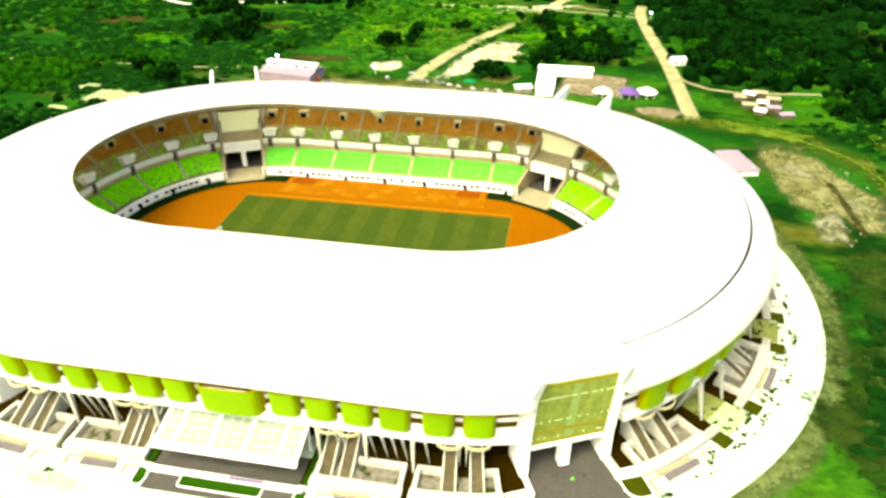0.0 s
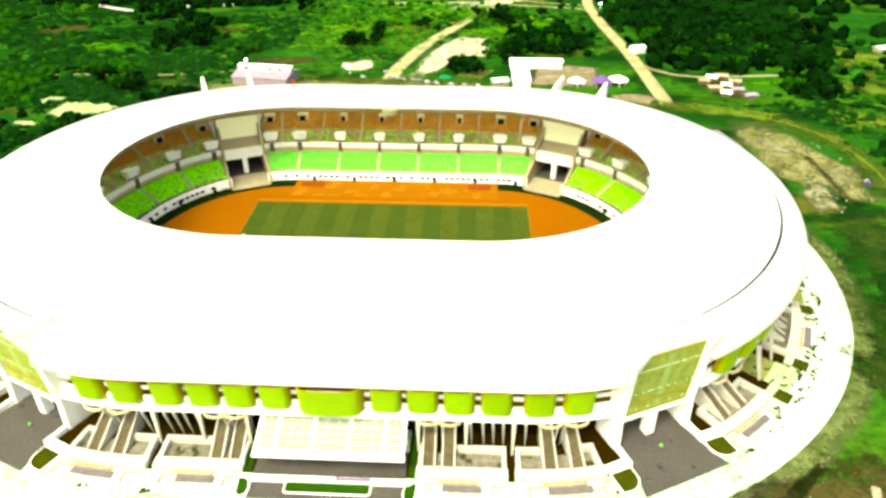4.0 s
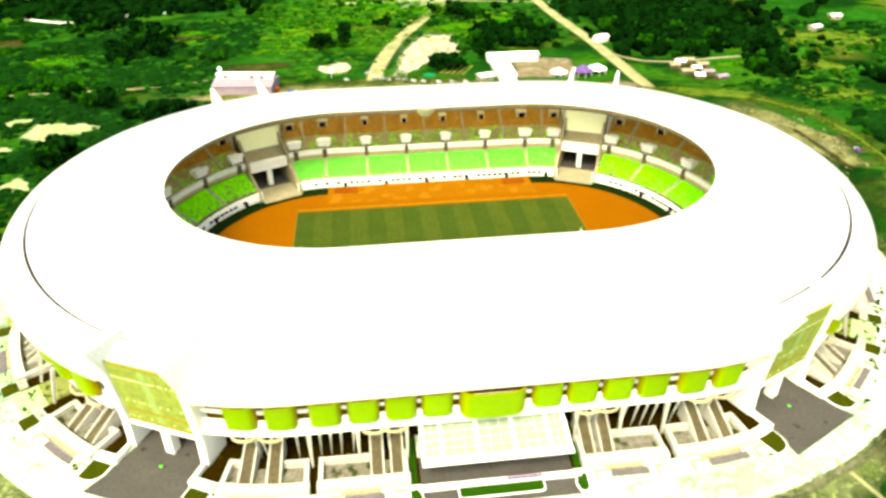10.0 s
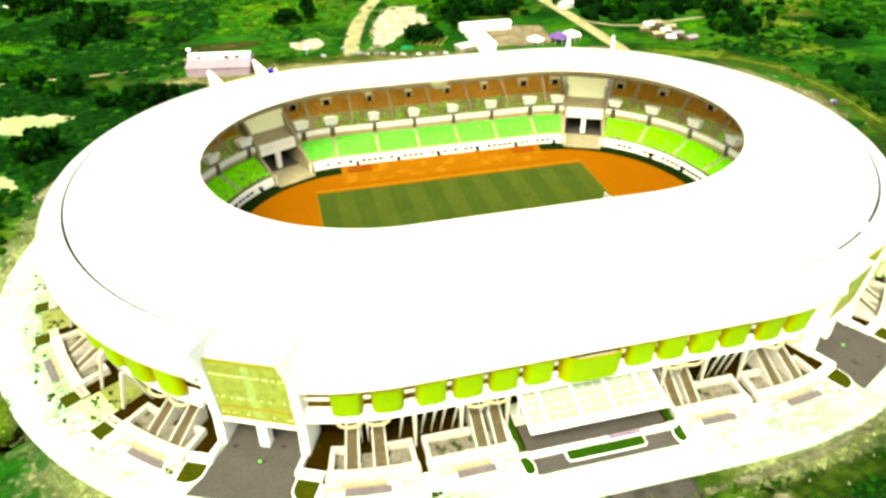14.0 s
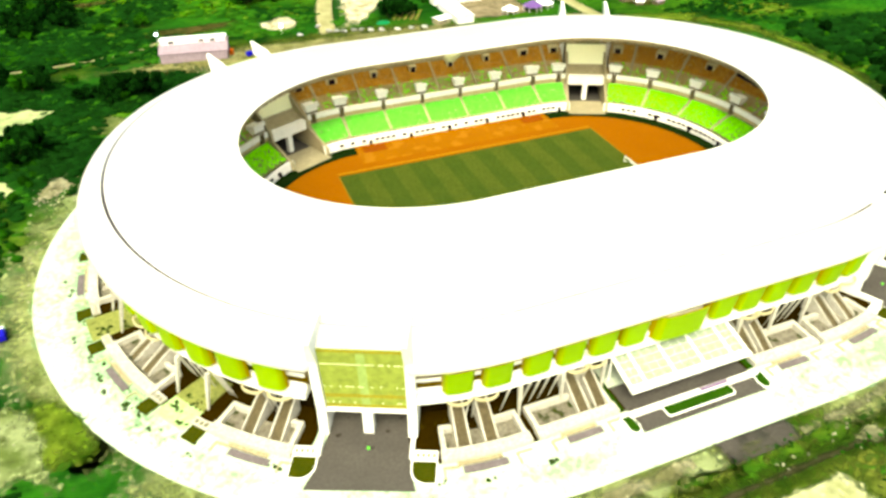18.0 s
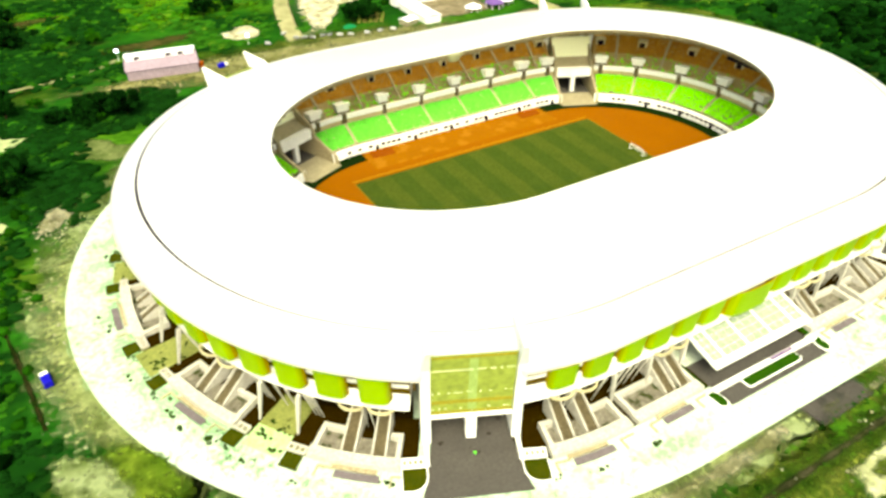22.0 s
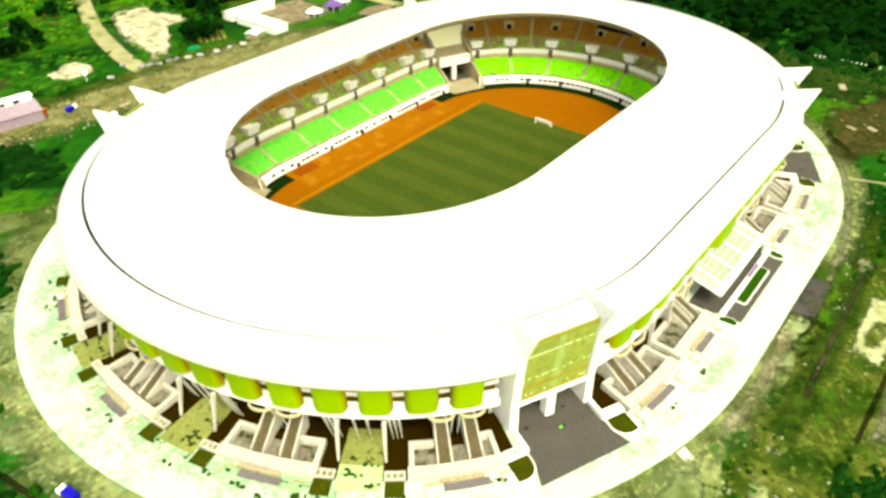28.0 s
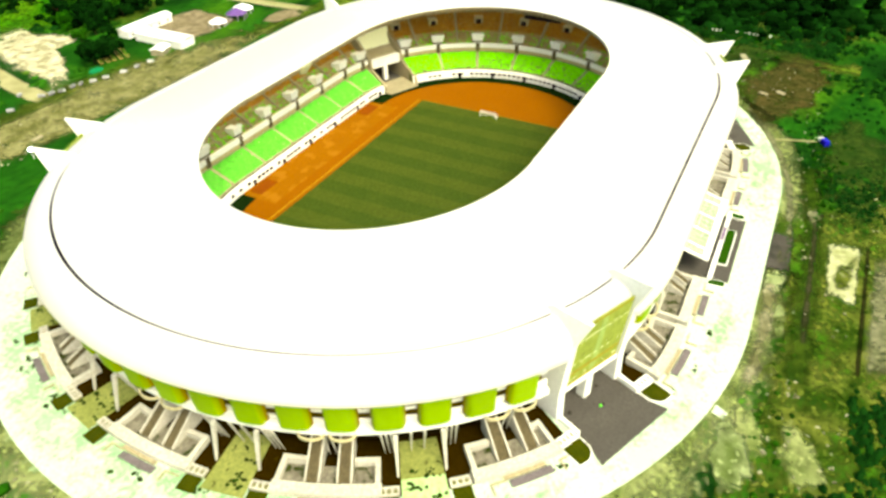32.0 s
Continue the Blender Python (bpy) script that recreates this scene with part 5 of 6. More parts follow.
sheet("pond", [(-150, 144), (-164, 142), (-173, 147.5), (-198, 150), (-200, 130), (-182, 120), (-174, 129), (-164, 134), (-157, 138)], -0.05, M_POND, "milky green pond in the meadow", "pond")
sheet("pond", blob(-208, 152, 8, 5, 20, 0.3, 32), -0.05, M_POND, "milky green pond in the meadow", "pond")
sheet("pond", blob(-203, 116, 7, 2.5, 0, 0.3, 33), -0.05, M_POND, "small milky pond in the meadow", "pond")
sheet("pond", blob(-180, 74, 8, 7, 0, 0.35, 34), -0.05, M_POND, "milky pond among the bushes", "pond")
way("footpath", [(-113, 216), (-117, 209), (-125, 203.5), (-145, 199), (-163, 198), (-200, 197.5), (-260, 195), (-400, 190)], 2.2, -0.02, M_ROAD, "pale footpath through the meadow", "path")
way("footpath", [(84, -110), (86.5, -116), (96, -147), (108, -190)], 1.3, -0.02, M_ROAD, "pale footpath in the grass", "path")
sheet("dirt_patch", blob(-157, 66, 4.5, 13, -40, 0.3, 41), 0.0, M_PALE, "pale rubble beside the plaza", "ground")
sheet("dirt_patch", blob(-161, -60, 8, 16, 30, 0.3, 43), -0.03, M_SCRUB, "grey rubble ground beside the plaza", "ground")
way("ditch", [(-178, 22), (-176, 16), (-173.5, 2), (-171, -18), (-168.5, -34)], 1.3, 0.0, M_DITCH, "narrow dark ditch beyond the bare verge", "ditch")
way("service_road", [(110, -101), (90, -113.5), (71, -121), (50, -124), (17, -126)], 2.6, 0.0, M_RUBBLE, "grey worn road along the plaza", "road")
sheet("asphalt_patch", [(-6, -121), (17, -121), (16, -127.5), (-5, -128)], -0.02, M_GREYROAD, "grey asphalt crossing at the plaza edge", "road")
sheet("dirt_patch", blob(-12, -124.5, 7, 3.2, 0, 0.2, 44), -0.01, M_SCRUB, "yellowish bare patch at the plaza edge", "ground")
sheet("dirt_patch", blob(-29, -127.7, 8, 2.2, 0, 0.2, 49), -0.01, M_SCRUB, "yellowish bare patch at the plaza edge", "ground")
sheet("scrub", blob(-18, -146, 105, 20, -2, 0.15, 48), -0.1, M_MOSS, "olive scrub south of the stadium", "ground")
sheet("building_ground", [(17, -138), (19, -147.5), (-14.5, -146.5), (-11, -138.5)], -0.02, M_DIRT, "bare cream rectangle of building ground", "ground")
sheet("moss_patch", blob(1, -143.0, 3, 8, 85, 0.3, 46), 0.01, M_MOSS, "mossy middle of the bare ground", "ground")
way("ditch", [(20, -149.4), (-12, -148.8), (-43, -148)], 1.2, 0.0, M_DITCH, "narrow dark ditch beside the building ground", "ditch")
sheet("levelled_ground", [(14, -151), (-42, -150), (-43, -158), (14, -160)], 0.0, M_RUBBLE, "levelled grey-olive ground beyond the ditch", "ground")
sheet("dirt_patch", blob(-77, -137, 6.5, 6, 30, 0.4, 47), -0.02, M_STRAW, "grey-beige rubble patch in the scrub", "ground")
way("trench_bank", [(66, -128), (34, -133), (14, -133.8), (-8, -133.8), (-28, -134), (-42, -134.4), (-52, -134)], 6.5, -0.06, M_BANK, "dark green overgrown banks of the trench", "ground")
way("trench", [(34, -133.2), (14, -133.9), (-8, -133.9), (-28, -134.1), (-36, -134.4)], 1.7, -0.03, M_MUD, "muddy grey-brown trench along the plaza", "ditch")
sheet("dirt_patch", blob(-82, -122.5, 11, 4.5, 22, 0.3, 101), -0.015, M_SCRUB, "pale bare earth strewn with weeds at the plaza edge", "ground")
sheet("dirt_patch", blob(-73, -125.5, 7, 3.5, 15, 0.3, 102), -0.012, M_STRAW, "pale yellow-green bare patch at the plaza edge", "ground")
tagged(obj("concrete_stub", solid([(-71.4, -116.6), (-72.6, -119.6), (-70.2, -120.2), (-68.6, -117.2)], -0.3, 0.04), M_PLAZA), "short white paved stub off the plaza", "pavement", kind="structure")
way("worn_track", [(-13, -123.6), (-24, -124.6), (-36, -124.5), (-48, -124.2), (-58, -122.8)], 3.6, -0.01, M_PALE, "pale beige worn track on the verge", "path")
sheet("spoil_heap", blob(32, -132.4, 5, 2.2, 8, 0.3, 53), 0.0, M_RUBBLE, "grey heap of spoil by the trench", "ground")
sheet("meadow", blob(198, -10, 26, 55, 0, 0.2, 90), 0.0, M_DIM, "dark green rough grass east of the stadium", "meadow")
sheet("meadow", blob(166, -72, 18, 34, 25, 0.2, 91), 0.0, M_DIM, "dark green rough grass beside the plaza", "meadow")
sheet("meadow", blob(200, -70, 48, 60, 0, 0.2, 88), 0.0, M_DIM, "dark olive meadow at the edge of the eastern woods", "meadow")
sheet("meadow", blob(76, -143, 40, 14, -3, 0.2, 89), 0.0, M_DIM, "dark green rough grass south of the gate", "meadow")
sheet("brown_field", blob(142, -112, 34, 22, -10, 0.3, 51), -0.08, M_BROWN, "brown ploughed field beyond the gate", "field")
way("ditch", [(121, -96), (112, -105), (103, -112)], 3.0, 0.0, M_DITCH, "dark ditch at the edge of the field", "ditch")
sheet("brown_field", blob(-93, 232, 26, 8, 0, 0.3, 52), -0.06, M_BROWN, "brown cut slope behind the warehouse", "field")
sheet("brown_field", blob(-280, 305, 22, 14, 0, 0.3, 54), -0.06, M_BROWN, "brown bare slope in the hills", "field")
sheet("brown_field", blob(-150, 307, 16, 7, 0, 0.3, 55), -0.06, M_BROWN, "brown bare slope in the hills", "field")


def gable_house(name, x, y, turn, lx, ly, h, rise, wall, roofm, label, windows=0, skylights=0):
    g = empty(name, x, y, -0.15, turn)
    tagged(g, label, "building")
    walls = part("wall", cuboid(-lx / 2, lx / 2, -ly / 2, ly / 2, 0, h), wall, g)
    for s in (-1, 1):
        bm = bmesh.new()
        ys = (s * (ly / 2 + 0.5), 0.0)
        vs = [bm.verts.new((xx, yy, zz + dz)) for dz in (0, 0.25) for xx in (-lx / 2 - 0.5, lx / 2 + 0.5) for yy, zz in ((ys[0], h - 0.1), (ys[1], h + rise))]
        for f in ((0, 1, 3, 2), (4, 6, 7, 5), (0, 4, 5, 1), (2, 3, 7, 6), (0, 2, 6, 4), (1, 5, 7, 3)):
            bm.faces.new([vs[i] for i in f])
        bmesh.ops.recalc_face_normals(bm, faces=bm.faces[:])
        slope = part("roof_slope", bm, roofm, g)
    for i in range(windows):
        xx = -lx / 2 + lx * (i + 0.5) / windows
        part("window", cuboid(xx - 0.7, xx + 0.7, -ly / 2 - 0.06, -ly / 2 + 0.02, 1.2, 2.4), M_GUTTER, walls)
    for i in range(skylights):
        xx = -lx / 2 + lx * (i + 0.7) / (skylights + 0.4)
        part("roof_vent", cuboid(xx - 1.3, xx + 1.3, ly * 0.12, ly * 0.3, h + rise * 0.55, h + rise * 1.02), M_GUTTER, slope)
    return g


gable_house("warehouse", -94, 190, -8, 34, 20, 5.0, 2.2, M_PINK, M_PINK, "long pale pink warehouse with a white vented ridge", 0, 0)
gable_house("office_block", 72, 226, 0, 33, 8, 4.2, 1.2, M_WHITE, M_ROOF, "white low compound building with a sheet roof", 5)
gable_house("office_wing", 61, 200, 90, 34, 10, 4.2, 1.2, M_WHITE, M_ROOF, "white wing of the compound building", 4)
gable_house("annex", 153, 103, -75, 22, 11, 2.6, 0.25, M_WHITE, M_PINK, "white annex beside the plaza", 3)
gable_house("farmhouse", 143.5, 262, 20, 9, 6, 3.4, 1.4, M_WHITE, M_ROOF, "small white house by the road", 2)
rr = random.Random(9)
for x, y in ((171, 197), (178, 204), (184, 207), (189, 197), (182, 190), (174, 185), (186, 182), (178, 176), (190, 172)):
    gable_house("hut", x, y, rr.uniform(-30, 30), rr.uniform(4.5, 7.5), rr.uniform(3.8, 5.2), 2.2, 0.9, M_STAIR, rr.choice((M_ROOF, M_PINK, M_FLOOR2)), "small tin-roofed hut beside the forest", 1)["group"] = "huts"
for x, y in ((48, 190), (311, 271), (345, 300)):
    gable_house("shed", x, y, rr.uniform(-30, 30), rr.uniform(8, 13), rr.uniform(5, 7), 2.8, 1.0, M_FLOOR2, M_ROOF, "pale sheet-roofed shed in the green", 1)["group"] = "sheds"


def ridge_vent(x, y, turn, length, z):
    """The raised white ridge of the warehouse with dark vents along its side."""
    g = empty("ridge_ventilator", x, y, z, turn)
    tagged(g, "raised white ridge ventilator on a pink sheet roof", "roof vent")
    part("cap", cuboid(-length / 2 - 0.6, length / 2 + 0.6, -1.5, 3.5, 1.9, 2.3, 0.05), M_ROOF, g)
    part("side_sheet", cuboid(-length / 2 + 0.2, length / 2 - 0.2, -1.2, 1.2, -0.6, 1.9), M_ROOF, g)
    for u in (-0.34, 0.12, 0.3):
        part("vent", cuboid(u * length - 1.4, u * length + 1.4, -1.28, -1.2, 0.3, 1.5), M_GUTTER, g)


ridge_vent(-94, 190, -8, 33, 7.0)


def far_wall(pts, material, label):
    LINES.append((pts, 9))
    g = empty("boundary_wall")
    tagged(g, label, "wall", group="boundary walls")
    for a, b in zip(pts, pts[1:]):
        part("wall_panel", solid(band([a, b], 0.5), -0.2, 1.2), material, g)


far_wall([(-300, 388), (-283, 378), (-268, 370), (-256, 365), (-244, 363)], M_WHITE, "long white wall at the edge of the far thicket")
far_wall([(-226, 376), (-210, 383), (-194, 386), (-176, 388)], M_WHITE, "long white wall at the edge of the far thicket")
far_wall([(163, 340), (180, 345), (196, 350)], M_FLOOR2, "weathered pale wall in the forest")


def tent(x, y, r, h, material, label):
    g = empty("marquee", x, y, -0.1)
    tagged(g, label, "tent", group="marquees")
    bm = bmesh.new()
    bmesh.ops.create_cone(bm, cap_ends=True, segments=8, radius1=r, radius2=0.3, depth=h * 0.5, matrix=Matrix.Translation((0, 0, h * 0.75)))
    part("canopy", bm, material, g)
    for i in range(8):
        a = 2 * math.pi * i / 8
        part("post", cuboid(r * 0.9 * math.cos(a) - 0.12, r * 0.9 * math.cos(a) + 0.12, r * 0.9 * math.sin(a) - 0.12, r * 0.9 * math.sin(a) + 0.12, 0, h * 0.52), M_WHITE, g)


tent(109, 190, 6.5, 6.5, M_PURPLE, "violet marquee behind the stadium")
tent(94, 191, 5.5, 5, M_ROOF, "white marquee behind the stadium")
tent(119, 194, 6.5, 5.5, M_ROOF, "white marquee beside the violet one")


def vehicle(x, y, turn, body, load, label, size=1.0):
    g = empty("parked_truck", x, y, -0.06, turn)
    g.scale = (size, size, size)
    tagged(g, label, "truck", group="parked vehicles")
    part("bed", cuboid(-2.2, 1.4, -1.1, 1.1, 0.6, 2.6, 0.15), load, g)
    part("cab", cuboid(1.5, 3.2, -1.05, 1.05, 0.5, 2.2, 0.2), body, g)
    part("windscreen", cuboid(3.15, 3.24, -0.85, 0.85, 1.3, 2.0), M_GUTTER, g)
    for xx in (-1.4, 2.3):
        for yy in (-1.0, 1.0):
            bm = bmesh.new()
            bmesh.ops.create_cone(bm, cap_ends=True, segments=12, radius1=0.45, radius2=0.45, depth=0.3, matrix=Matrix.Translation((xx, yy, 0.45)) @ Matrix.Rotation(math.pi / 2, 4, "X"))
            part("wheel", bm, M_GUTTER, g)


vehicle(-166.5, -17.5, 100, M_WHITE, M_BLUE, "small truck under a bright blue tarpaulin")
vehicle(88.7, -131.9, 30, M_WHITE, M_BLUE, "small white truck with a blue load")
vehicle(-67, 177, 20, M_WHITE, M_BLUE, "white truck with a blue load by the warehouse")
vehicle(205, 62, 80, M_WHITE, M_PURPLE, "small truck with a violet load on waste ground", 0.7)
for i, (x, y) in enumerate(((-23, 209), (-19, 199), (-15, 197), (-11, 195), (-5, 194.5), (-1, 193.5), (4, 191), (10, 189), (19, 186.5), (27, 185.5), (35, 184.5), (-36, 198))):
    vehicle(x, y, rr.uniform(-40, 40), M_CAR, M_CAR, "parked pale van at the road junction", 0.6)


def light_mast(x, y, h):
    g = empty("floodlight", x, y, -0.15)
    tagged(g, "tall mast with a white floodlight", "floodlight", group="floodlights")
    bm = bmesh.new()
    pole(bm, (0, 0, 0), (0, 0, h), 0.14, 0.08, 8)
    part("mast", bm, M_WHITE, g)
    part("lamp_head", cuboid(-0.8, 0.8, -0.6, 0.6, h - 0.4, h + 0.8, 0.15), M_LAMP, g, "lit bluish floodlight head")


light_mast(-112, 211, 6.5)
light_mast(-45, 204, 5)
light_mast(134, 372, 8)
light_mast(-60, 150, 4)


# ---- trees ----
def tree_meshes(seed, h, r, leaf):
    rnd = random.Random(seed)
    bm = bmesh.new()
    pole(bm, (0, 0, 0), (0.15, 0.1, h * 0.55), 0.32, 0.18, 6)
    for i in range(4):
        a = rnd.uniform(0, 6.28)
        pole(bm, (0.1, 0.05, h * rnd.uniform(0.3, 0.5)), (r * 0.6 * math.cos(a), r * 0.6 * math.sin(a), h * rnd.uniform(0.6, 0.8)), 0.14, 0.05, 5)
    tm = bpy.data.meshes.new("trunk")
    bm.to_mesh(tm)
    bm.free()
    tm.materials.append(M_RUST)
    bm = bmesh.new()
    for i in range(26):
        a, q = rnd.uniform(0, 6.28), rnd.uniform(0, 1) ** 0.5
        zz = h * (0.42 + 0.5 * rnd.random() * (1.15 - 0.5 * q))
        c = Vector((r * q * math.cos(a), r * q * math.sin(a), zz))
        k = r * rnd.uniform(0.22, 0.42)
        res = bmesh.ops.create_icosphere(bm, subdivisions=1, radius=k, matrix=Matrix.Translation(c))
        for v in res["verts"]:
            v.co += Vector((rnd.uniform(-1, 1), rnd.uniform(-1, 1), rnd.uniform(-1, 1))) * k * 0.35
    cm = bpy.data.meshes.new("crown")
    bm.to_mesh(cm)
    bm.free()
    cm.materials.append(leaf)
    return tm, cm


KINDS = [tree_meshes(i, h, r, m) for i, (h, r, m) in enumerate(((9, 4.0, M_LEAF), (7, 3.4, M_LEAF), (11, 5.0, M_LEAF), (6, 3.2, M_LEAF2), (8, 4.2, M_LEAF2)))]


def plant(x, y, k, size=1.0):
    g = empty("tree", x, y, -0.2, random.uniform(0, 360))
    g.scale = (size, size, size)
    tagged(g, "leafy green tree in the meadow" if k > 2 else "dark green broadleaf tree in a thicket", "tree", group="trees")
    for name, me in zip(("trunk", "crown"), KINDS[k]):
        o = new(name, me)
        o.parent = g


def off_site(x, y):
    if any(((x - cx) / rx) ** 2 + ((y - cy) / ry) ** 2 < 1 for cx, cy, rx, ry in ((-177, 133, 28, 16), (-180, 74, 11, 11), (-208, 152, 12, 8), (-203, 116, 10, 5), (-166, -17, 8, 8))):
        return False
    if (abs(x) < 165 and abs(y) < 138) or (60 < x < 125 and 165 < y < 240) or (-112 < x < -70 and 170 < y < 206):
        return False
    return not (-26 < x < 40 and 214 < y < 310) and not (-30 < x < 45 and 150 < y < 205) and abs(x - (137 - (y - 160) * 0.06)) > 9 and not (160 < x < 215 and 20 < y < 214)


random.seed(21)
GROVES = ((52, 246, 12, 12, 8), (-170, 272, 20, 26, 26), (-178, 305, 14, 12, 10), (-134, 146, 16, 12, 22), (26, 212, 8, 6, 10), (234, 186, 10, 8, 14), (-12, 306, 14, 18, 12), (76, 270, 26, 14, 46), (95, 290, 20, 20, 22), (-45, 270, 16, 8, 9), (178, 262, 26, 36, 50), (215, 250, 40, 40, 40), (210, 300, 40, 30, 26), (218, 185, 14, 14, 20),
          (-146, 124, 8, 12, 16), (-164, 98, 12, 10, 30), (-176, 172, 14, 6, 10), (-135, 252, 22, 8, 3), (-190, 20, 12, 30, 10), (60, 345, 22, 24, 14), (-224, 346, 10, 10, 14), (-215, 250, 40, 14, 3), (-192, -40, 10, 26, 10))
for cx, cy, rx, ry, n in GROVES:
    for _ in range(n):
        x, y = random.gauss(cx, rx * 0.6), random.gauss(cy, ry * 0.6)
        if off_site(x, y):
            plant(x, y, random.choice((0, 1, 2, 2, 0, 3, 4)), random.uniform(0.6, 1.2))


def thicket(name, areas, leaf, label, seed):
    """Far woods and scrub as one mass of many small clumps."""
    rnd = random.Random(seed)
    vs, fs = [], []
    ico = bmesh.new()
    bmesh.ops.create_icosphere(ico, subdivisions=1, radius=1.0)
    base = [v.co.copy() for v in ico.verts]
    tri = [[v.index for v in f.verts] for f in ico.faces]
    ico.free()
    for cx, cy, rx, ry, n, size in areas:
        for _ in range(n):
            x, y = rnd.gauss(cx, rx * 0.55), rnd.gauss(cy, ry * 0.55)
            if not off_site(x, y) and not (y < -124 and abs(x) < 120):
                continue
            r = size * rnd.uniform(0.5, 1.4)
            b0 = len(vs)
            for c in base:
                k = r * rnd.uniform(0.7, 1.25)
                vs.append((x + c.x * k, y + c.y * k, max(-0.3, r * 0.45 + c.z * k * 0.8)))
            fs += [tuple(b0 + i for i in t) for t in tri]
    me = bpy.data.meshes.new(name)
    me.from_pydata(vs, [], fs)
    me.materials.append(leaf)
    tagged(new(name, me), label, "trees", kind="stuff")


thicket("far_woods", ((214, 340, 58, 92, 1700, 4.6), (215, 262, 40, 26, 260, 4.0), (232, 184, 14, 12, 90, 2.6), (440, 490, 140, 80, 800, 6.0), (200, 470, 120, 60, 500, 5.5), (-245, 416, 85, 28, 1300, 4.0), (268, -40, 48, 85, 1300, 3.4), (-200, 60, 18, 45, 260, 2.2), (-195, -60, 14, 50, 160, 2.0), (-225, 352, 14, 14, 60, 3.5), (85, 278, 26, 18, 200, 3.0), (290, 165, 14, 12, 60, 2.6)), M_LEAF, "dark far woods of many tree crowns", 5)
thicket("meadow_scrub", ((-262, 165, 40, 36, 420, 2.4), (-205, 215, 40, 16, 160, 1.8), (-60, 380, 90, 60, 120, 2.4), (-330, 330, 110, 90, 160, 3.0), (-160, 95, 16, 22, 240, 1.8), (-180, 40, 16, 40, 90, 1.5), (-192, -30, 20, 60, 160, 1.5), (225, 60, 50, 80, 160, 1.6), (185, -90, 50, 60, 90, 1.2), (330, 190, 50, 40, 120, 2.0)), M_LEAF2, "green scrub and bushes of the meadow", 6)
thicket("low_bushes", ((20, -127, 50, 1.5, 90, 0.35), (40, -134, 60, 2, 60, 0.5), (-70, -130, 30, 5, 30, 0.6), (70, -134, 30, 10, 50, 0.8)), M_LEAF2, "low dark bushes in the grass by the trench", 8)


def in_patch(x, y, pts):
    hit = False
    for (x0, y0), (x1, y1) in zip(pts, pts[1:] + pts[:1]):
        if (y0 > y) != (y1 > y) and x < x0 + (y - y0) * (x1 - x0) / (y1 - y0):
            hit = not hit
    return hit


def open_land(x, y):
    """Whether plants may grow here: off the plaza, the roads, the yards and the bare ground."""
    grow = 6 if y > 60 else 13
    if ((abs(x) - 36 if abs(x) > 36 else 0) / (124 + grow)) ** 2 + (y / (121 + min(grow, 8))) ** 2 < 1 or (abs(x) < 60 and 100 < y < 192):
        return False
    if -113 < x < -75 and 176 < y < 204 or 54 < x < 125 and 172 < y < 234:
        return False
    if -84 < x < -26 and -147 < y < -122:
        return False
    for pts, w in LINES:
        for (x0, y0), (x1, y1) in zip(pts, pts[1:]):
            dx, dy = x1 - x0, y1 - y0
            u = min(1.0, max(0.0, ((x - x0) * dx + (y - y0) * dy) / (dx * dx + dy * dy)))
            if math.hypot(x - x0 - u * dx, y - y0 - u * dy) < w * 0.55 + 2.2:
                return False
    return not any(in_patch(x, y, p) for p in PATCHES)


# areas of shrubs: middle, half-widths, number, size, share of dark growth
SHRUBS = ((-50, 300, 70, 110, 1300, 1.6, -0.7), (-155, 265, 55, 85, 2300, 1.9, 0.62), (-300, 300, 95, 105, 2800, 2.0, 0.75), (-128, 152, 34, 24, 700, 1.6, 0.75), (-330, 250, 90, 120, 1500, 2.3, 0.5), (60, 330, 60, 80, 900, 1.7, 0.3), (-185, 120, 45, 120, 3000, 1.5, 0.8), (285, 10, 75, 95, 2400, 2.4, 0.9),
          (225, 120, 50, 60, 500, 1.3, 0.5), (215, -100, 70, 60, 900, 1.3, 0.75), (-15, -150, 115, 26, 900, 0.45, 0.2), (-185, -50, 28, 70, 800, 0.9, 0.7), (-72, -149, 26, 10, 420, 0.8, 0.97), (-52, -133, 12, 7, 120, 0.6, 0.95), (190, -70, 40, 60, 900, 1.2, 0.95), (76, -144, 38, 16, 600, 0.7, 0.93), (110, -135, 60, 40, 500, 0.7, 0.7), (310, 230, 70, 80, 500, 2.0, 0.3))
SHADES = (mat("dark_shrub_leaves", (0.0024, 0.018, 0.0024), (0.0042, 0.025, 0.003), 0.05, 0.8, 0.9, by_island=0.4, spec=0.0), mat("green_shrub_leaves", (0.012, 0.062, 0.005), (0.018, 0.08, 0.006), 0.05, 0.8, 0.9, by_island=0.4, spec=0.0),
          mat("yellow_green_tufts", (0.05, 0.125, 0.008), (0.065, 0.125, 0.011), 0.05, 0.8, 0.9, by_island=0.35, spec=0.0))
rnd = random.Random(31)
ico = bmesh.new()
bmesh.ops.create_icosphere(ico, subdivisions=1, radius=1.0)
DOME = [v.co.copy() for v in ico.verts]
DOME_FACES = [[v.index for v in f.verts] for f in ico.faces]
ico.free()
grown = [([], []) for _ in SHADES]
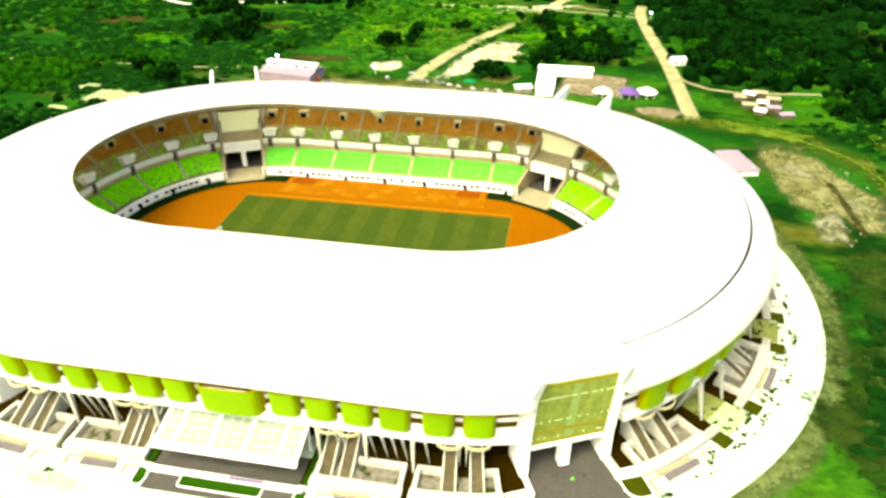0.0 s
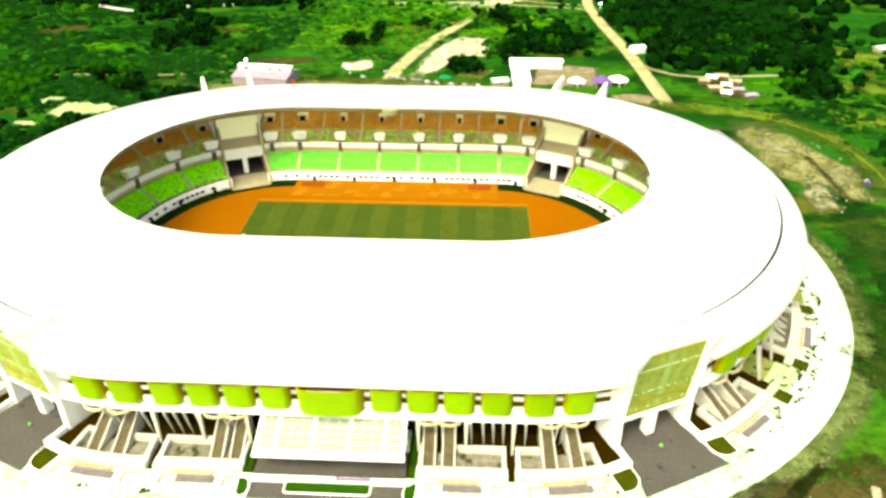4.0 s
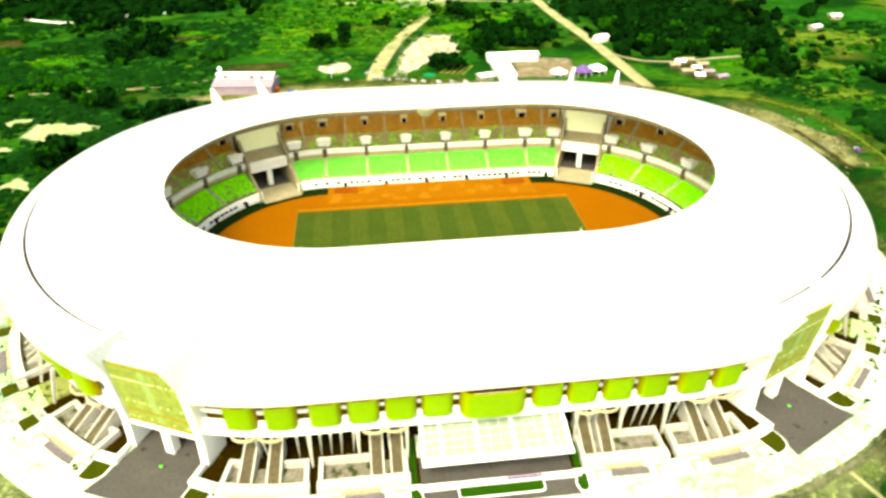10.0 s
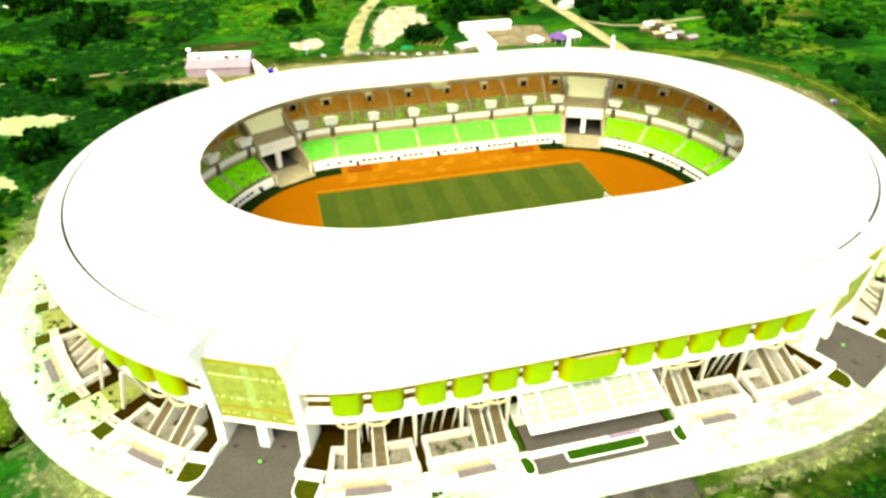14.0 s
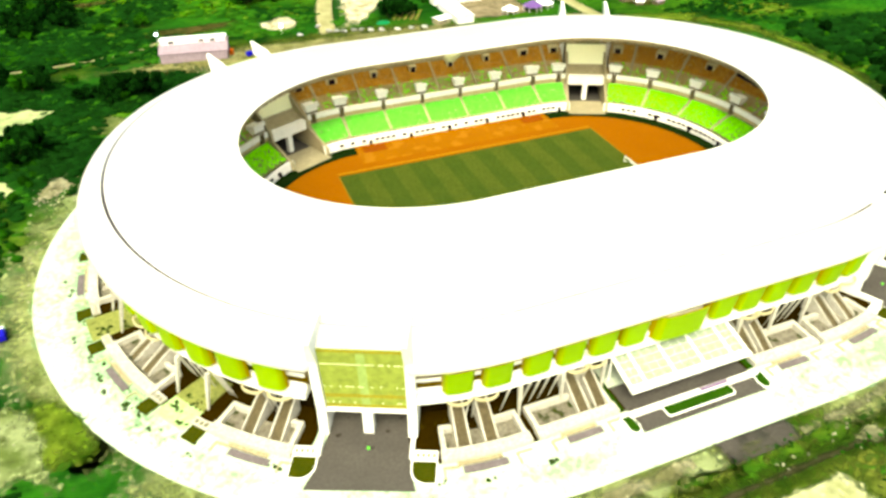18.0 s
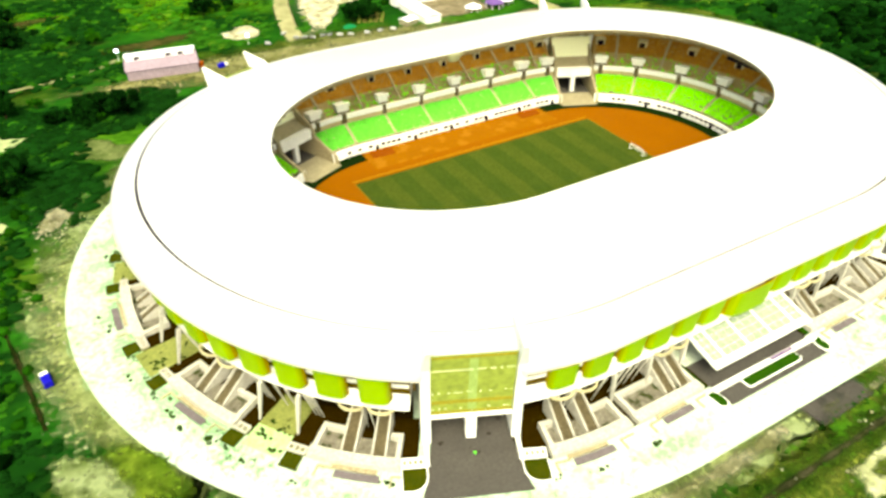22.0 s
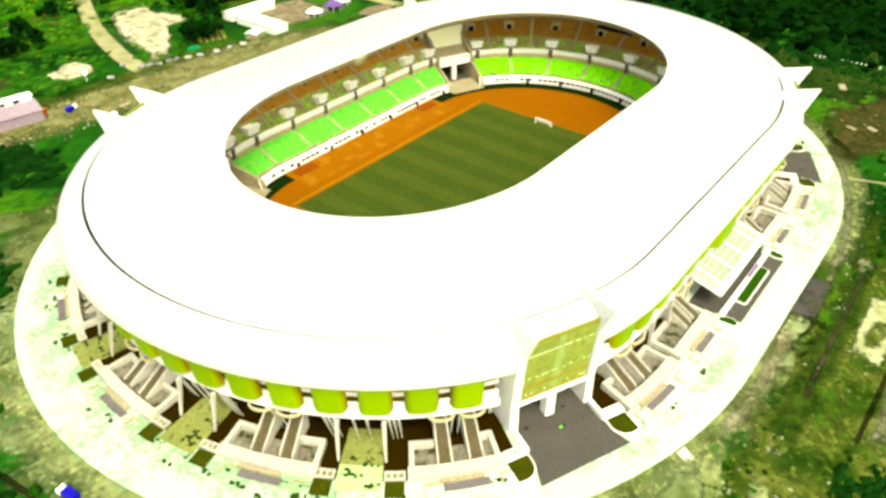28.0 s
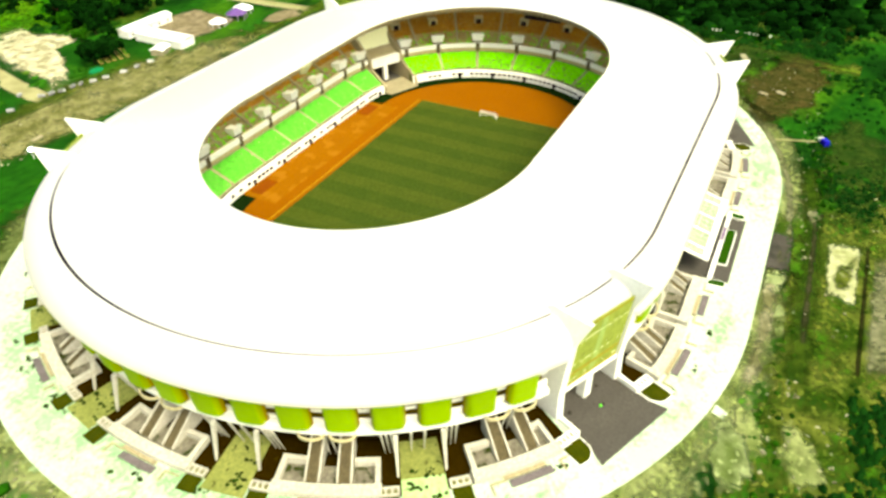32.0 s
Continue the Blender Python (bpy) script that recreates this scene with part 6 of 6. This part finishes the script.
for cx, cy, rx, ry, n, size, dark in SHRUBS:
    for _ in range(n):
        x, y = cx + rx * rnd.uniform(-1, 1), cy + ry * rnd.uniform(-1, 1)
        lush = math.sin(x * 0.061 + 1.7 * math.sin(y * 0.047)) + math.sin(y * 0.093 + 1.3 * math.sin(x * 0.039)) + rnd.uniform(-0.9, 0.9)
        if lush < -0.5 or not open_land(x, y):
            continue
        tone = rnd.random() - 0.12 * lush
        k = 0 if tone < dark else 1 if tone < dark + 0.86 * (1 - dark) else 2
        vs, fs = grown[k]
        for _ in range(rnd.randint(1, 3)):
            r, flat = size * rnd.uniform(0.5, 1.3) * (1.0, 0.9, 0.75)[k], rnd.uniform(0.5, 0.9) * (1.0, 0.8, 0.45)[k]
            ox, oy, b0 = x + rnd.gauss(0, size), y + rnd.gauss(0, size), len(vs)
            for c in DOME:
                q = r * rnd.uniform(0.7, 1.3)
                vs.append((ox + 1.6 * c.x * q, oy + c.y * q, max(-0.3, r * 0.3 * flat + c.z * q * flat)))
            fs += [tuple(b0 + i for i in t) for t in DOME_FACES]
for (vs, fs), leaf, name, label in zip(grown, SHADES, ("dark_shrubs", "green_shrubs", "grass_tufts"), ("dark green shrubs over the wild land", "mid green bushes over the wild land", "yellow-green tufts of tall grass")):
    me = bpy.data.meshes.new(name)
    me.from_pydata(vs, [], fs)
    me.materials.append(leaf)
    tagged(new(name, me), label, "shrubs", kind="stuff")

heap = bmesh.new()
bmesh.ops.create_icosphere(heap, subdivisions=3, radius=1.0)
for v in heap.verts:
    v.co = Vector((4.2 * v.co.x, 2.6 * v.co.y, max(-0.1, 1.5 * v.co.z + 0.25 * math.sin(5 * v.co.x) * math.cos(4 * v.co.y))))
tagged(obj("covered_heap", heap, mat("teal_green_tarpaulin", (0.006, 0.19, 0.07), (0.004, 0.13, 0.045), 0.4, 2.0, 0.5), smooth=True), "heap under a teal green tarpaulin by the yard", "tarpaulin").location = (15, 201.5, -0.1)
for i in range(5):
    b = empty("crop_bed", 27 + 3.2 * i, 214 - 1.2 * i, -0.1, 62)
    tagged(b, "narrow raised bed of yellow-green crops", "crop bed", group="crop beds")
    part("soil", cuboid(-9, 9, -0.9, 0.9, 0.0, 0.35, 0.1), M_BROWNSTEP, b)
    part("crop", cuboid(-8.8, 8.8, -0.6, 0.6, 0.35, 0.75, 0.15), (SHADES[2], M_GRASS_B)[i % 2], b)
for i, (x, y, lx, ly) in enumerate(((172.5, -89.5, 7, 3), (130, -104, 4, 2), (134, -111, 4.5, 2.4), (252, -43, 12, 2), (250, -58, 9, 2), (-48, 164, 5, 2), (263, -3, 8, 4), (256, -18, 9, 3))):
    tagged(obj("concrete_slab", cuboid(-lx / 2, lx / 2, -ly / 2, ly / 2, 0.0, 0.5, 0.06), M_FLOOR2), "weathered pale concrete slab lying on rough ground", "slab", group="slabs").matrix_basis = pose(x, y, -0.15, 0, 0, (20, 70, 55, 80, 100, 5, 60, 70)[i])
drum = bmesh.new()
bmesh.ops.create_cone(drum, cap_ends=True, segments=14, radius1=1.3, radius2=1.2, depth=2.8, matrix=Matrix.Translation((0, 0, 1.3)))
tagged(obj("storage_tank", drum, mat("orange_tank_paint", (0.4, 0.07, 0.005), None, 0.5, 3.0, 0.5)), "small orange storage tank at the warehouse end", "tank").location = (-76, 184, -0.15)

fence = empty("post_fence", 205.8, -83, -0.15)
tagged(fence, "row of short white fence posts at the edge of woods", "fence")
for i in range(15):
    part("post", cuboid(-1.0 + 2.0 * i / 14 - 0.35, -1.0 + 2.0 * i / 14 + 0.35, 15 - 30 * i / 14 - 0.3, 15 - 30 * i / 14 + 0.3, 0, 1.5), M_WHITE, fence)

# ---- broken stone and litter on the bare ground ----
rnd = random.Random(44)
vs, fs = [], []
for cx, cy, rx, ry, n in ((-25, 168, 80, 16, 90), (142, -110, 34, 20, 60), (-163, -30, 6, 60, 30), (-157, 66, 8, 18, 60), (0, -143, 60, 14, 30), (190, 75, 16, 40, 40), (-70, -137, 18, 9, 40), (60, -128, 60, 4, 30)):
    for _ in range(n):
        x, y, a = cx + rx * rnd.uniform(-1, 1), cy + ry * rnd.uniform(-1, 1), rnd.uniform(0, 3.14)
        if ((abs(x) - 36 if abs(x) > 36 else 0) / 125) ** 2 + (y / 122) ** 2 < 1:
            continue
        l2, w2, h2, b0 = rnd.uniform(0.2, 0.7), rnd.uniform(0.15, 0.4), rnd.uniform(0.15, 0.45), len(vs)
        for zz, k in ((-0.2, 1.0), (h2, 0.7)):
            for u, v in ((-1, -1), (1, -1), (1, 1), (-1, 1)):
                u, v = u * l2 * k * rnd.uniform(0.7, 1.2), v * w2 * k * rnd.uniform(0.7, 1.2)
                vs.append((x + u * math.cos(a) - v * math.sin(a), y + u * math.sin(a) + v * math.cos(a), zz))
        fs += [(b0 + 4, b0 + 5, b0 + 6, b0 + 7), (b0, b0 + 1, b0 + 5, b0 + 4), (b0 + 1, b0 + 2, b0 + 6, b0 + 5), (b0 + 2, b0 + 3, b0 + 7, b0 + 6), (b0 + 3, b0, b0 + 4, b0 + 7)]
me = bpy.data.meshes.new("broken_stone")
me.from_pydata(vs, [], fs)
me.materials.append(mat("broken_pale_stone", (0.27, 0.26, 0.19), (0.16, 0.155, 0.11), 0.4, 3.0, 0.9, by_island=0.5))
tagged(new("broken_stone", me), "scattered pale broken stone and litter", "stones", kind="stuff")

# ---- small growth and litter on the plaza ----
rnd = random.Random(12)
vs, fs = [], []
COURTS = [west + q + c for q in (0.0, half) for c in (-62.6, -21.0, 21.0, 62.6)]
for k in range(270):
    s, d = rnd.uniform(0, BAYLINE.length), rnd.uniform(11.5, 17)
    if k >= 200:
        s = west + half + rnd.uniform(-80, 40)
    if k < 64:
        s, d = COURTS[k % 8] + rnd.uniform(-3.6, 3.6), rnd.uniform(1, 11)
    x, y = P(BAYLINE, s, d)
    if k >= 64 and ((abs(x) < 23 and abs(y) > 100) or any(math.hypot(x - gx * 1.08, y - gy * 1.08) < 16 for gx, gy, _ in GATES)):
        continue
    turn = radians(BAYLINE.at(s)[2])
    for _ in range(rnd.randint(2, 8)):
        u, v, r = rnd.gauss(0, 0.8), rnd.gauss(0, 0.3), rnd.uniform(0.2, 0.65)
        cx, cy = x + u * math.cos(turn) - v * math.sin(turn), y + u * math.sin(turn) + v * math.cos(turn)
        b0 = len(vs)
        for i in range(6):
            a = math.pi * i / 3
            vs.append((cx + r * math.cos(a), cy + r * math.sin(a), 0.1 if k < 64 else 0.0))
        vs.append((cx, cy, r * 0.5 + 0.1))
        fs += [(b0 + i, b0 + (i + 1) % 6, b0 + 6) for i in range(6)]
me = bpy.data.meshes.new("plaza_weeds")
me.from_pydata(vs, [], fs)
me.materials.append(mat("olive_weed_leaves", (0.022, 0.042, 0.006), (0.014, 0.03, 0.004), 0.4, 3.0, 0.9, by_island=0.5, spec=0.0))
tagged(new("plaza_weeds", me), "small dark green weeds and shrubs on the paving", "plants", kind="stuff")
